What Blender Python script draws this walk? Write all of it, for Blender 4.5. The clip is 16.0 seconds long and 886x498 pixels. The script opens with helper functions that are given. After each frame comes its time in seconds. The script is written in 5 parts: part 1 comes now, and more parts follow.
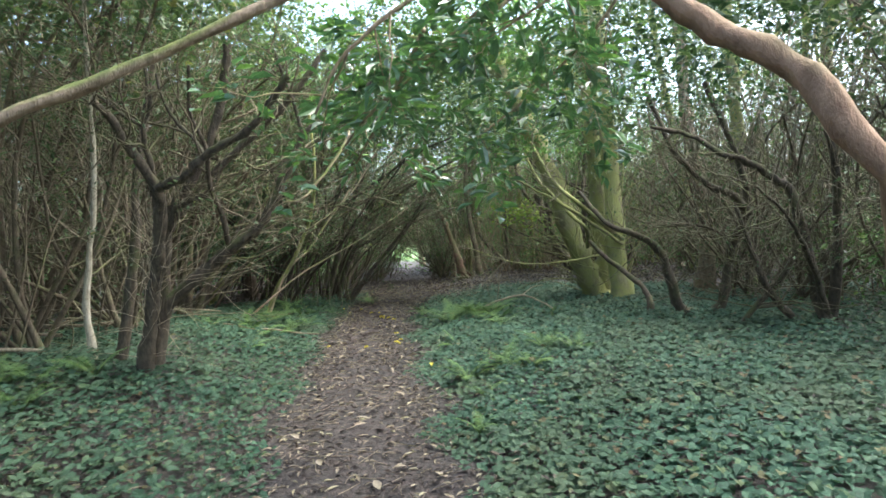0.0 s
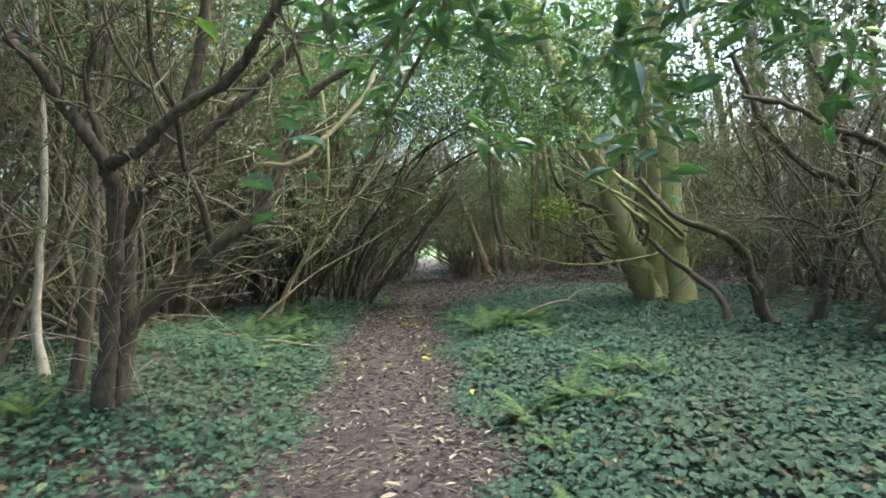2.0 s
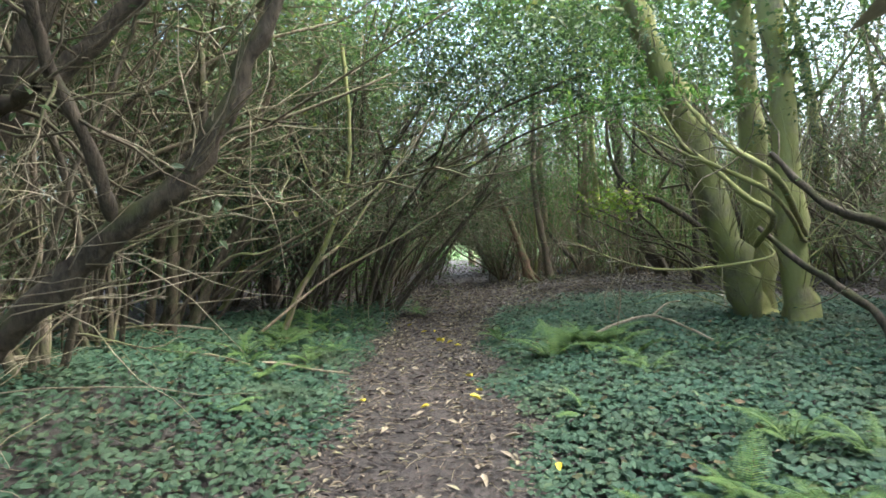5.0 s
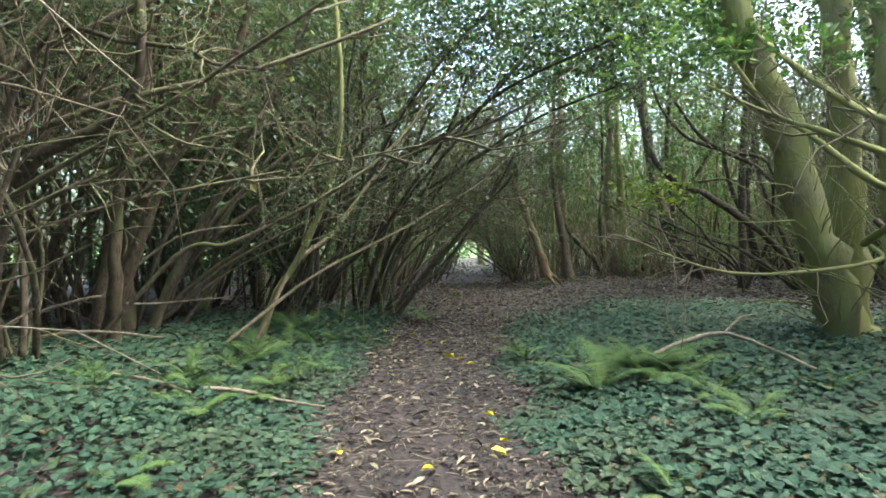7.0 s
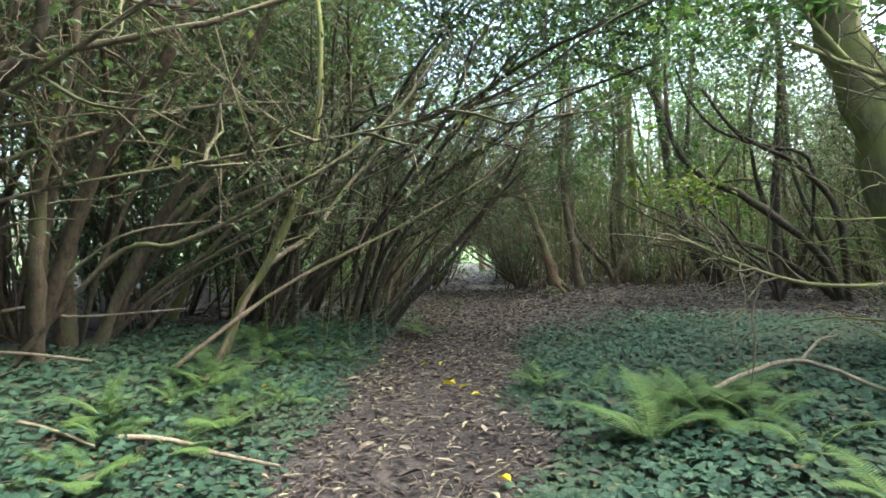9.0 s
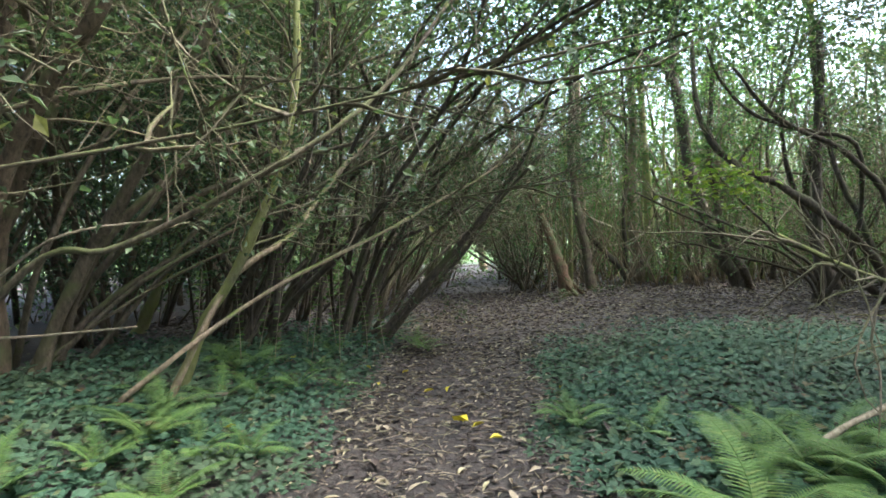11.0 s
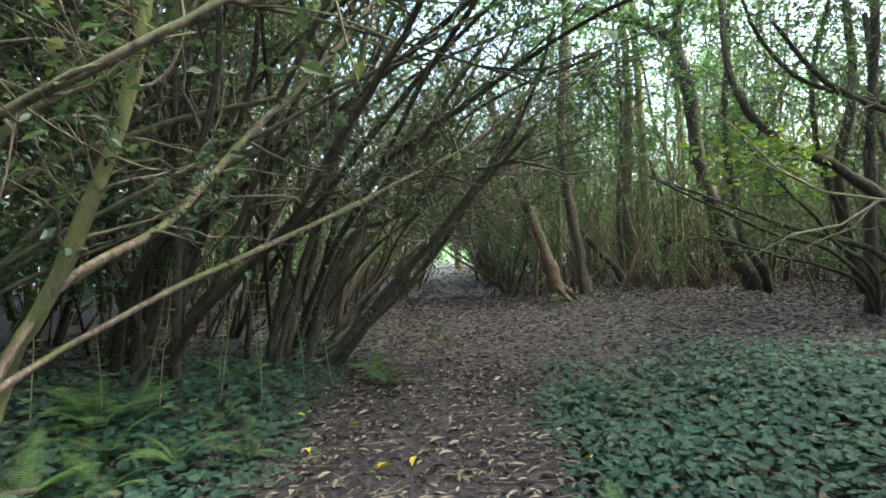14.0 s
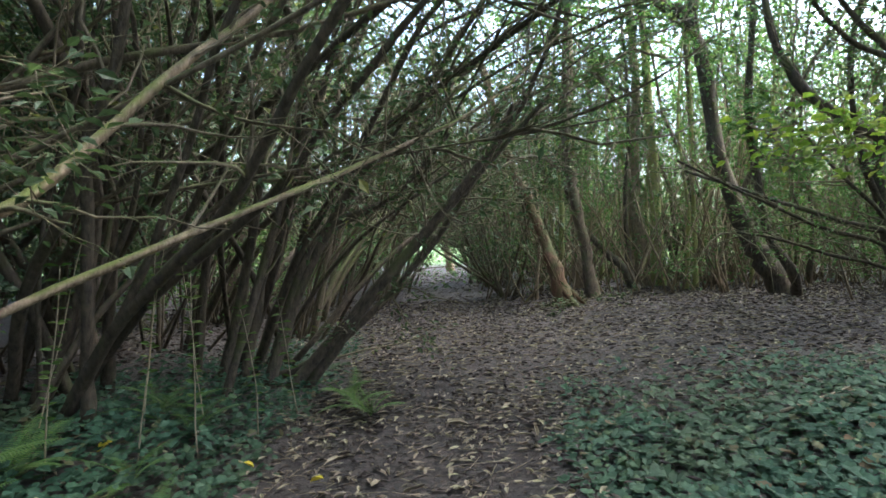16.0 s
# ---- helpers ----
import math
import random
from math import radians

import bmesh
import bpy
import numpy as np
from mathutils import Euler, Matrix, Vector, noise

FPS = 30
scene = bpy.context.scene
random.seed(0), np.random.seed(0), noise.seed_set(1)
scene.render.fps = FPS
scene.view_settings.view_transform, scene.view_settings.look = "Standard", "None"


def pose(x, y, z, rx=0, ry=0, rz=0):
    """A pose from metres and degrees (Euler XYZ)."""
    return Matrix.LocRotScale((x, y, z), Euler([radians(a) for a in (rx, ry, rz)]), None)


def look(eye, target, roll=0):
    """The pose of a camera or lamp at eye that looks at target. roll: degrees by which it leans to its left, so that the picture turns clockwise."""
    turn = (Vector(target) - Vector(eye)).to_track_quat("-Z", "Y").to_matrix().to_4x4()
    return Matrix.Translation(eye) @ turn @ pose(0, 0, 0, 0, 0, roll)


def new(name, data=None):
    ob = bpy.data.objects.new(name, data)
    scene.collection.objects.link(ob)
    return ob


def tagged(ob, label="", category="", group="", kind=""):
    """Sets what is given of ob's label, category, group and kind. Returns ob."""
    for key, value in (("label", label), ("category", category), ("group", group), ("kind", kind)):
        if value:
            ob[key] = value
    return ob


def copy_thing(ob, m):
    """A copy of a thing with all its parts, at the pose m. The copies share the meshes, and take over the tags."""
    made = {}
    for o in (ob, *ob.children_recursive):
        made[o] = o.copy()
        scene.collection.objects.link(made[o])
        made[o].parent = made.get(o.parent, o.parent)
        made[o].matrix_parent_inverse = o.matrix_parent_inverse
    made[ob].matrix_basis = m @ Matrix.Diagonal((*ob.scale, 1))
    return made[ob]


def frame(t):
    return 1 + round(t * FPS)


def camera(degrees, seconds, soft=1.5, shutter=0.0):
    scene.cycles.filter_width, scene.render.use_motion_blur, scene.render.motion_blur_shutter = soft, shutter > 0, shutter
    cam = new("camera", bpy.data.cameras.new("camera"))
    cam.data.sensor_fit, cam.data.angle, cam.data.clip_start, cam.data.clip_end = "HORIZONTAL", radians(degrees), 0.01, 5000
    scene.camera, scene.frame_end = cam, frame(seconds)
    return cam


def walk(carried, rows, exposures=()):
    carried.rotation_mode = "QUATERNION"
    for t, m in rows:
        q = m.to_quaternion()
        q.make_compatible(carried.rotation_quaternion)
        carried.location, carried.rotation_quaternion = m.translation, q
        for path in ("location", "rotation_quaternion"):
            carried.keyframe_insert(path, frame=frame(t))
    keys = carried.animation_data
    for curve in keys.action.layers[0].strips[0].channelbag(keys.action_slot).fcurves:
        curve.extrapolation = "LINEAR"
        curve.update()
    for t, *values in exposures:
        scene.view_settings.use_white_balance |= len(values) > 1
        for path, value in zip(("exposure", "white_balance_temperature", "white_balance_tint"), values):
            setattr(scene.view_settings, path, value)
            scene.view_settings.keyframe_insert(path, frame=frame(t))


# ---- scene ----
cam = camera(70.0, 16.0, 1.7)
PATH = [
    (0, (1.444, 0.255, 1.49), (1.302, 2.25, 1.459), -3.5),
    (0.5, (1.331, 0.601, 1.507), (1.173, 2.594, 1.47), -3.4),
    (1, (1.257, 0.969, 1.496), (1.096, 2.962, 1.457), -3.5),
    (1.5, (1.184, 1.382, 1.509), (1.009, 3.374, 1.465), -3.6),
    (2, (1.069, 1.732, 1.506), (0.88, 3.722, 1.467), -3.5),
    (2.5, (0.989, 2.094, 1.483), (0.796, 4.084, 1.446), -3.4),
    (3, (0.948, 2.494, 1.458), (0.74, 4.483, 1.423), -3.6),
    (3.5, (0.87, 2.809, 1.459), (0.632, 4.794, 1.426), -3.5),
    (4, (0.732, 3.155, 1.466), (0.482, 5.139, 1.437), -3.3),
    (4.2, (0.719, 3.249, 1.469), (0.462, 5.232, 1.438), -3.4),
    (6.3, (0.353, 5.0, 1.344), (0.065, 6.979, 1.319), -1.6),
    (6.5, (0.353, 5.16, 1.343), (0.065, 7.139, 1.317), -1.7),
    (7, (0.316, 5.47, 1.355), (0.022, 7.448, 1.322), -1.7),
    (7.5, (0.195, 5.846, 1.332), (-0.097, 7.824, 1.307), -1.5),
    (8, (0.174, 6.146, 1.32), (-0.119, 8.124, 1.296), -1.5),
    (8.5, (0.179, 6.455, 1.331), (-0.112, 8.433, 1.308), -1.6),
    (9, (0.131, 6.718, 1.314), (-0.161, 8.696, 1.298), -1.4),
    (9.2, (0.115, 6.86, 1.342), (-0.185, 8.837, 1.307), -1.6),
    (11.3, (-0.143, 7.995, 1.337), (-0.426, 9.975, 1.318), -1.9),
    (11.5, (-0.161, 8.116, 1.318), (-0.442, 10.096, 1.299), -1.8),
    (12, (-0.182, 8.521, 1.322), (-0.452, 10.503, 1.3), -1.9),
    (12.5, (-0.199, 8.826, 1.317), (-0.464, 10.808, 1.294), -1.9),
    (13, (-0.27, 9.156, 1.308), (-0.517, 11.14, 1.283), -1.7),
    (13.5, (-0.301, 9.497, 1.294), (-0.52, 11.485, 1.267), -1.8),
    (14, (-0.329, 9.81, 1.3), (-0.533, 11.799, 1.273), -1.9),
    (14.5, (-0.416, 10.089, 1.281), (-0.615, 12.079, 1.258), -1.6),
    (15, (-0.482, 10.37, 1.269), (-0.667, 12.362, 1.248), -1.7),
    (15.5, (-0.489, 10.712, 1.239), (-0.666, 12.704, 1.22), -1.9),
    (16, (-0.492, 10.99, 1.219), (-0.663, 12.982, 1.2), -1.9),
]
walk(cam, [(t, look(eye, target, roll)) for t, eye, target, roll in PATH], [(0, 3.08, 6000, 4), (4, 3.12, 6000, 4), (9, 3.28, 6000, 4), (13, 3.28, 5850, 4), (16, 3.22, 5800, 5)])

# ---- light ----
world = bpy.data.worlds.new("sky")
scene.world = world
world.use_nodes = True
wn = world.node_tree
sky = wn.nodes.new("ShaderNodeTexSky")
sky.sky_type, sky.sun_disc = "NISHITA", False
sky.sun_elevation, sky.sun_rotation = radians(58), radians(78)
sky.air_density, sky.dust_density = 1.0, 6.0
wn.nodes["Background"].inputs["Strength"].default_value = 0.15
wn.links.new(sky.outputs[0], wn.nodes["Background"].inputs["Color"])
sun = new("sun", bpy.data.lights.new("sun", "SUN"))
sun.data.energy, sun.data.angle, sun.data.color = 0.9, radians(50), (1.0, 0.97, 0.93)
sun.matrix_world = look((0, 0, 20), (-9.8, -2.1, 4.0))


# ---- materials ----
def material(name):
    m = bpy.data.materials.new(name)
    m.use_nodes = True
    return m, m.node_tree, m.node_tree.nodes["Principled BSDF"], m.node_tree.nodes["Material Output"]


def node(tree, kind, **inputs):
    n = tree.nodes.new(kind)
    for key, value in inputs.items():
        n.inputs[key.replace("_", " ")].default_value = value
    return n


def ramp(tree, source, stops):
    r = tree.nodes.new("ShaderNodeValToRGB")
    while len(r.color_ramp.elements) < len(stops):
        r.color_ramp.elements.new(0.5)
    for e, (p, c) in zip(r.color_ramp.elements, stops):
        e.position, e.color = p, (*c, 1)
    tree.links.new(source, r.inputs["Fac"])
    return r.outputs["Color"]


def mixed(tree, fac, a, b, kind="MIX"):
    m = tree.nodes.new("ShaderNodeMix")
    m.data_type, m.blend_type = "RGBA", kind
    for value, slot in ((fac, m.inputs[0]), (a, m.inputs[6]), (b, m.inputs[7])):
        if isinstance(value, (int, float)):
            slot.default_value = value
        elif isinstance(value, tuple):
            slot.default_value = (*value, 1)
        else:
            tree.links.new(value, slot)
    return m.outputs[2]


def bark(name, dark, light, moss, moss_amount, scale=1.0):
    """Furrowed bark with lichen and moss: stretched grain, blotches and a mossy upper side."""
    m, tree, bsdf, _ = material(name)
    pos = tree.nodes.new("ShaderNodeTexCoord").outputs["Object"]
    stretch = node(tree, "ShaderNodeMapping", Scale=(27 * scale, 27 * scale, 11 * scale))
    tree.links.new(pos, stretch.inputs["Vector"])
    grain = node(tree, "ShaderNodeTexNoise", Scale=1.0, Detail=5.0, Roughness=0.7)
    tree.links.new(stretch.outputs[0], grain.inputs["Vector"])
    blotch = node(tree, "ShaderNodeTexNoise", Scale=3.0 * scale, Detail=4.0, Roughness=0.6)
    tree.links.new(pos, blotch.inputs["Vector"])
    col = ramp(tree, grain.outputs["Fac"], [(0.3, dark), (0.7, light)])
    up = tree.nodes.new("ShaderNodeSeparateXYZ")
    tree.links.new(tree.nodes.new("ShaderNodeNewGeometry").outputs["Normal"], up.inputs[0])
    lift = node(tree, "ShaderNodeMath")
    lift.operation = "MULTIPLY_ADD"
    lift.inputs[1].default_value, lift.inputs[2].default_value = 0.18, moss_amount - 0.5
    tree.links.new(up.outputs["Z"], lift.inputs[0])
    add = node(tree, "ShaderNodeMath")
    tree.links.new(lift.outputs[0], add.inputs[0])
    tree.links.new(blotch.outputs["Fac"], add.inputs[1])
    mask = ramp(tree, add.outputs[0], [(0.42, (0, 0, 0)), (0.62, (1, 1, 1))])
    tree.links.new(mixed(tree, mask, col, moss), bsdf.inputs["Base Color"])
    bsdf.inputs["Roughness"].default_value = 0.9
    bsdf.inputs["Specular IOR Level"].default_value = 0.25
    bump = node(tree, "ShaderNodeBump", Strength=0.7, Distance=0.02)
    tree.links.new(grain.outputs["Fac"], bump.inputs["Height"])
    tree.links.new(bump.outputs[0], bsdf.inputs["Normal"])
    return m


def leafy(name, stops, rough, through_light, spec=0.4, blotch=None):
    """Leaf: colours vary from leaf to leaf, with some light let through from behind."""
    m, tree, bsdf, out = material(name)
    rnd = tree.nodes.new("ShaderNodeNewGeometry").outputs["Random Per Island"]
    col = ramp(tree, rnd, stops)
    pos = tree.nodes.new("ShaderNodeTexCoord").outputs["Object"]
    n = node(tree, "ShaderNodeTexNoise", Scale=60.0, Detail=3.0)
    tree.links.new(pos, n.inputs["Vector"])
    fine = ramp(tree, n.outputs["Fac"], [(0.3, (0.72, 0.72, 0.72)), (0.7, (1.15, 1.15, 1.15))])
    col = mixed(tree, 1.0, col, fine, "MULTIPLY")
    broad = node(tree, "ShaderNodeTexNoise", Scale=0.9, Detail=3.0)
    tree.links.new(pos, broad.inputs["Vector"])
    if blotch:
        mask = ramp(tree, broad.outputs["Fac"], [(0.45, (0, 0, 0)), (0.7, (0.75, 0.75, 0.75))])
        col = mixed(tree, mask, col, blotch)
    tree.links.new(col, bsdf.inputs["Base Color"])
    bsdf.inputs["Roughness"].default_value = rough
    bsdf.inputs["Specular IOR Level"].default_value = spec
    bump = node(tree, "ShaderNodeBump", Strength=0.3, Distance=0.01)
    tree.links.new(n.outputs["Fac"], bump.inputs["Height"])
    tree.links.new(bump.outputs[0], bsdf.inputs["Normal"])
    if through_light:
        tr = node(tree, "ShaderNodeBsdfTranslucent")
        tree.links.new(mixed(tree, 1.0, col, (1.05, 1.15, 0.72), "MULTIPLY"), tr.inputs["Color"])
        mix = node(tree, "ShaderNodeMixShader", Fac=through_light)
        tree.links.new(bsdf.outputs[0], mix.inputs[1])
        tree.links.new(tr.outputs[0], mix.inputs[2])
        tree.links.new(mix.outputs[0], out.inputs["Surface"])
    return m


BARK = bark("bark_brown", (0.0945, 0.0702, 0.0459), (0.338, 0.257, 0.176), (0.135, 0.155, 0.0473), 0.40)
BARK_DARK = bark("bark_dark", (0.0306, 0.0248, 0.0191), (0.12, 0.0952, 0.0688), (0.0765, 0.0842, 0.0335), 0.38)
BARK_MOSS = bark("bark_mossy", (0.10, 0.092, 0.052), (0.29, 0.255, 0.155), (0.22, 0.225, 0.082), 0.6)
BARK_PALE = bark("bark_pale", (0.20, 0.17, 0.12), (0.42, 0.38, 0.30), (0.16, 0.15, 0.06), 0.30)
BARK_RED = bark("bark_reddish", (0.05, 0.03, 0.02), (0.19, 0.11, 0.07), (0.09, 0.095, 0.04), 0.44)
BARK_WARM = bark("bark_warm", (0.038, 0.028, 0.020), (0.15, 0.112, 0.077), (0.085, 0.094, 0.04), 0.44)
BARK_TAN = bark("bark_tan", (0.14, 0.085, 0.055), (0.33, 0.21, 0.14), (0.15, 0.13, 0.07), 0.34, 0.6)
BARK_HAZEL = bark("bark_hazel", (0.045, 0.036, 0.026), (0.175, 0.138, 0.096), (0.098, 0.105, 0.045), 0.44)
TWIG = bark("twig_brown", (0.075, 0.059, 0.041), (0.24, 0.192, 0.136), (0.11, 0.115, 0.05), 0.42)
DEADWOOD = bark("dead_wood", (0.16, 0.125, 0.085), (0.38, 0.32, 0.23), (0.15, 0.15, 0.06), 0.28)
LEAF = leafy("leaf_green", [(0.0, (0.052, 0.080, 0.040)), (0.5, (0.078, 0.116, 0.056)), (0.93, (0.11, 0.15, 0.065)), (1.0, (0.20, 0.19, 0.06))], 0.5, 0.38)
# Darker foliage; inside the thicket its tone also carries the shade.
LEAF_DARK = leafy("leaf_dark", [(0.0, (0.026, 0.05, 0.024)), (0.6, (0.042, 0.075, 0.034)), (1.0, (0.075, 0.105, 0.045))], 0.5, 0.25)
# Lighter leaf; in the far wood its tone stands in for light.
LEAF_BRIGHT = leafy("leaf_fresh_lit", [(0.0, (0.07, 0.14, 0.045)), (0.6, (0.11, 0.20, 0.065)), (1.0, (0.19, 0.25, 0.08))], 0.45, 0.5)
LAUREL = leafy("leaf_glossy", [(0.0, (0.045, 0.10, 0.045)), (0.6, (0.075, 0.16, 0.06)), (1.0, (0.14, 0.25, 0.06))], 0.3, 0.4, 0.9)
IVY = leafy("ivy_leaf", [(0.0, (0.030, 0.064, 0.040)), (0.5, (0.043, 0.09, 0.054)), (0.82, (0.057, 0.108, 0.064)), (0.95, (0.080, 0.122, 0.056)), (1.0, (0.12, 0.075, 0.04))], 0.65, 0.15, 0.2, (0.066, 0.086, 0.046))
FERN = leafy("fern_green", [(0.0, (0.07, 0.135, 0.034)), (0.6, (0.105, 0.18, 0.048)), (1.0, (0.16, 0.205, 0.06))], 0.55, 0.3, 0.3)
LITTER = leafy("dead_leaf", [(0.0, (0.024, 0.017, 0.016)), (0.5, (0.05, 0.036, 0.030)), (0.75, (0.085, 0.062, 0.048)), (0.92, (0.15, 0.118, 0.085)), (1.0, (0.23, 0.20, 0.12))], 0.65, 0.0, 0.35)
PALE_LEAF = leafy("pale_dead_leaf", [(0.0, (0.17, 0.13, 0.085)), (0.6, (0.28, 0.23, 0.155)), (1.0, (0.36, 0.33, 0.19))], 0.6, 0.0, 0.35)
LEAF_LIME = leafy("leaf_lime", [(0.0, (0.14, 0.22, 0.04)), (0.6, (0.22, 0.30, 0.05)), (1.0, (0.34, 0.36, 0.07))], 0.45, 0.5)
YELLOW = leafy("yellow_leaf", [(0.0, (0.55, 0.42, 0.03)), (1.0, (0.72, 0.60, 0.05))], 0.5, 0.1, 0.4)


def soil_material():
    m, tree, bsdf, _ = material("soil")
    pos = tree.nodes.new("ShaderNodeTexCoord").outputs["Object"]
    big = node(tree, "ShaderNodeTexNoise", Scale=1.3, Detail=4.0)
    fine = node(tree, "ShaderNodeTexNoise", Scale=45.0, Detail=6.0, Roughness=0.75)
    crumbs = node(tree, "ShaderNodeTexVoronoi", Scale=38.0)
    for n in (big, fine, crumbs):
        tree.links.new(pos, n.inputs["Vector"])
    a = ramp(tree, fine.outputs["Fac"], [(0.32, (0.020, 0.016, 0.014)), (0.72, (0.072, 0.056, 0.050))])
    b = ramp(tree, crumbs.outputs["Color"], [(0.2, (0.032, 0.025, 0.022)), (0.9, (0.104, 0.081, 0.068))])
    mask = ramp(tree, big.outputs["Fac"], [(0.35, (0.1, 0.1, 0.1)), (0.65, (0.8, 0.8, 0.8))])
    split = tree.nodes.new("ShaderNodeSeparateXYZ")
    tree.links.new(pos, split.inputs[0])
    far = node(tree, "ShaderNodeMapRange")
    far.inputs["From Min"].default_value, far.inputs["From Max"].default_value = 44.0, 50.0
    tree.links.new(split.outputs["Y"], far.inputs["Value"])
    grass = ramp(tree, fine.outputs["Fac"], [(0.3, (0.06, 0.12, 0.03)), (0.7, (0.16, 0.24, 0.07))])
    tree.links.new(mixed(tree, far.outputs[0], mixed(tree, mask, a, b), grass), bsdf.inputs["Base Color"])
    bsdf.inputs["Roughness"].default_value = 0.85
    bump = node(tree, "ShaderNodeBump", Strength=0.9, Distance=0.03)
    tree.links.new(fine.outputs["Fac"], bump.inputs["Height"])
    tree.links.new(bump.outputs[0], bsdf.inputs["Normal"])
    return m


coat = LAUREL.node_tree.nodes["Principled BSDF"].inputs
coat["Coat Weight"].default_value, coat["Coat Roughness"].default_value = 1.0, 0.2

SOIL = soil_material()


# ---- mesh tools ----
class Geo:
    """Collects vertices, triangles and quads, and makes one mesh of them."""

    def __init__(self):
        self.v, self.f, self.n = [], [], 0

    def add(self, verts, faces):
        self.v.append(np.asarray(verts, np.float32))
        self.f.append(np.asarray(faces, np.int32) + self.n)
        self.n += len(verts)

    def mesh(self, name, mat, smooth=True):
        me = bpy.data.meshes.new(name)
        if self.n:
            v = np.concatenate(self.v)
            sizes = np.concatenate([np.full(len(f), f.shape[1], np.int32) for f in self.f])
            loops = np.concatenate([f.ravel() for f in self.f])
            starts = np.concatenate([[0], np.cumsum(sizes)[:-1]]).astype(np.int32)
            me.vertices.add(len(v))
            me.vertices.foreach_set("co", v.ravel())
            me.loops.add(len(loops))
            me.loops.foreach_set("vertex_index", loops.astype(np.int32))
            me.polygons.add(len(sizes))
            me.polygons.foreach_set("loop_start", starts)
            me.polygons.foreach_set("use_smooth", np.full(len(sizes), smooth))
            me.update(calc_edges=True)
        me.materials.append(mat)
        return me


def unit(a):
    return a / np.maximum(np.linalg.norm(a, axis=-1, keepdims=True), 1e-9)


def tubes(geo, P, R, sides):
    """Round stems along the lines P (N, k, 3) with the radii R (N, k)."""
    P, R = np.asarray(P, float), np.asarray(R, float)
    N, k, _ = P.shape
    T = unit(np.gradient(P, axis=1))
    ref = np.where(np.abs(T[:, :1, 2:3]) > 0.8, np.array([1.0, 0.2, 0.0]), np.array([0.1, 0.2, 1.0]))
    A = unit(np.cross(T, np.broadcast_to(ref, T.shape)))
    B = np.cross(T, A)
    ang = np.arange(sides) * 2 * math.pi / sides
    ring = A[:, :, None] * np.cos(ang)[None, None, :, None] + B[:, :, None] * np.sin(ang)[None, None, :, None]
    V = P[:, :, None] + ring * R[:, :, None, None]
    idx = np.arange(N * k * sides).reshape(N, k, sides)
    q = np.stack([idx[:, :-1], np.roll(idx[:, :-1], -1, 2), np.roll(idx[:, 1:], -1, 2), idx[:, 1:]], -1)
    geo.add(V.reshape(-1, 3), q.reshape(-1, 4))
    if 4 < sides <= 6:
        caps = np.concatenate([idx[:, 0, ::-1], idx[:, -1]])
        geo.f.append((caps + geo.n - N * k * sides).astype(np.int32))


def curve_points(ctrl, n):
    """n points on a smooth line through the control points."""
    c = np.asarray(ctrl, float)
    c = np.concatenate([[2 * c[0] - c[1]], c, [2 * c[-1] - c[-2]]])
    u = np.linspace(0, len(c) - 3 - 1e-6, n)
    i = u.astype(int)
    t = (u - i)[:, None]
    a, b, d, e = c[i], c[i + 1], c[i + 2], c[i + 3]
    return 0.5 * (2 * b + (d - a) * t + (2 * a - 5 * b + 4 * d - e) * t ** 2 + (3 * b - a - 3 * d + e) * t ** 3)


def grow(rng, start, way, length, k, pull=(0, 0, 0), wander=0.15):
    """Lines that grow from start (N, 3) along way (N, 3), pulled and wandering: (N, k, 3)."""
    start, d = np.asarray(start, float), unit(np.asarray(way, float))
    length = np.broadcast_to(np.asarray(length, float), (len(start),))
    step = (length / (k - 1))[:, None]
    out = [start]
    for _ in range(k - 1):
        d = unit(d + np.asarray(pull) * step + rng.normal(0, wander, d.shape))
        out.append(out[-1] + d * step)
    return np.stack(out, 1)


def sample(rng, lines, n, lo=0.2, hi=1.0):
    """n random places on the lines, and the way that the line runs there."""
    N, k, _ = lines.shape
    which, u = rng.integers(0, N, n), rng.uniform(lo, hi, n) * (k - 1.001)
    i = u.astype(int)
    f = (u - i)[:, None]
    a, b = lines[which, i], lines[which, i + 1]
    return a + (b - a) * f, unit(b - a)


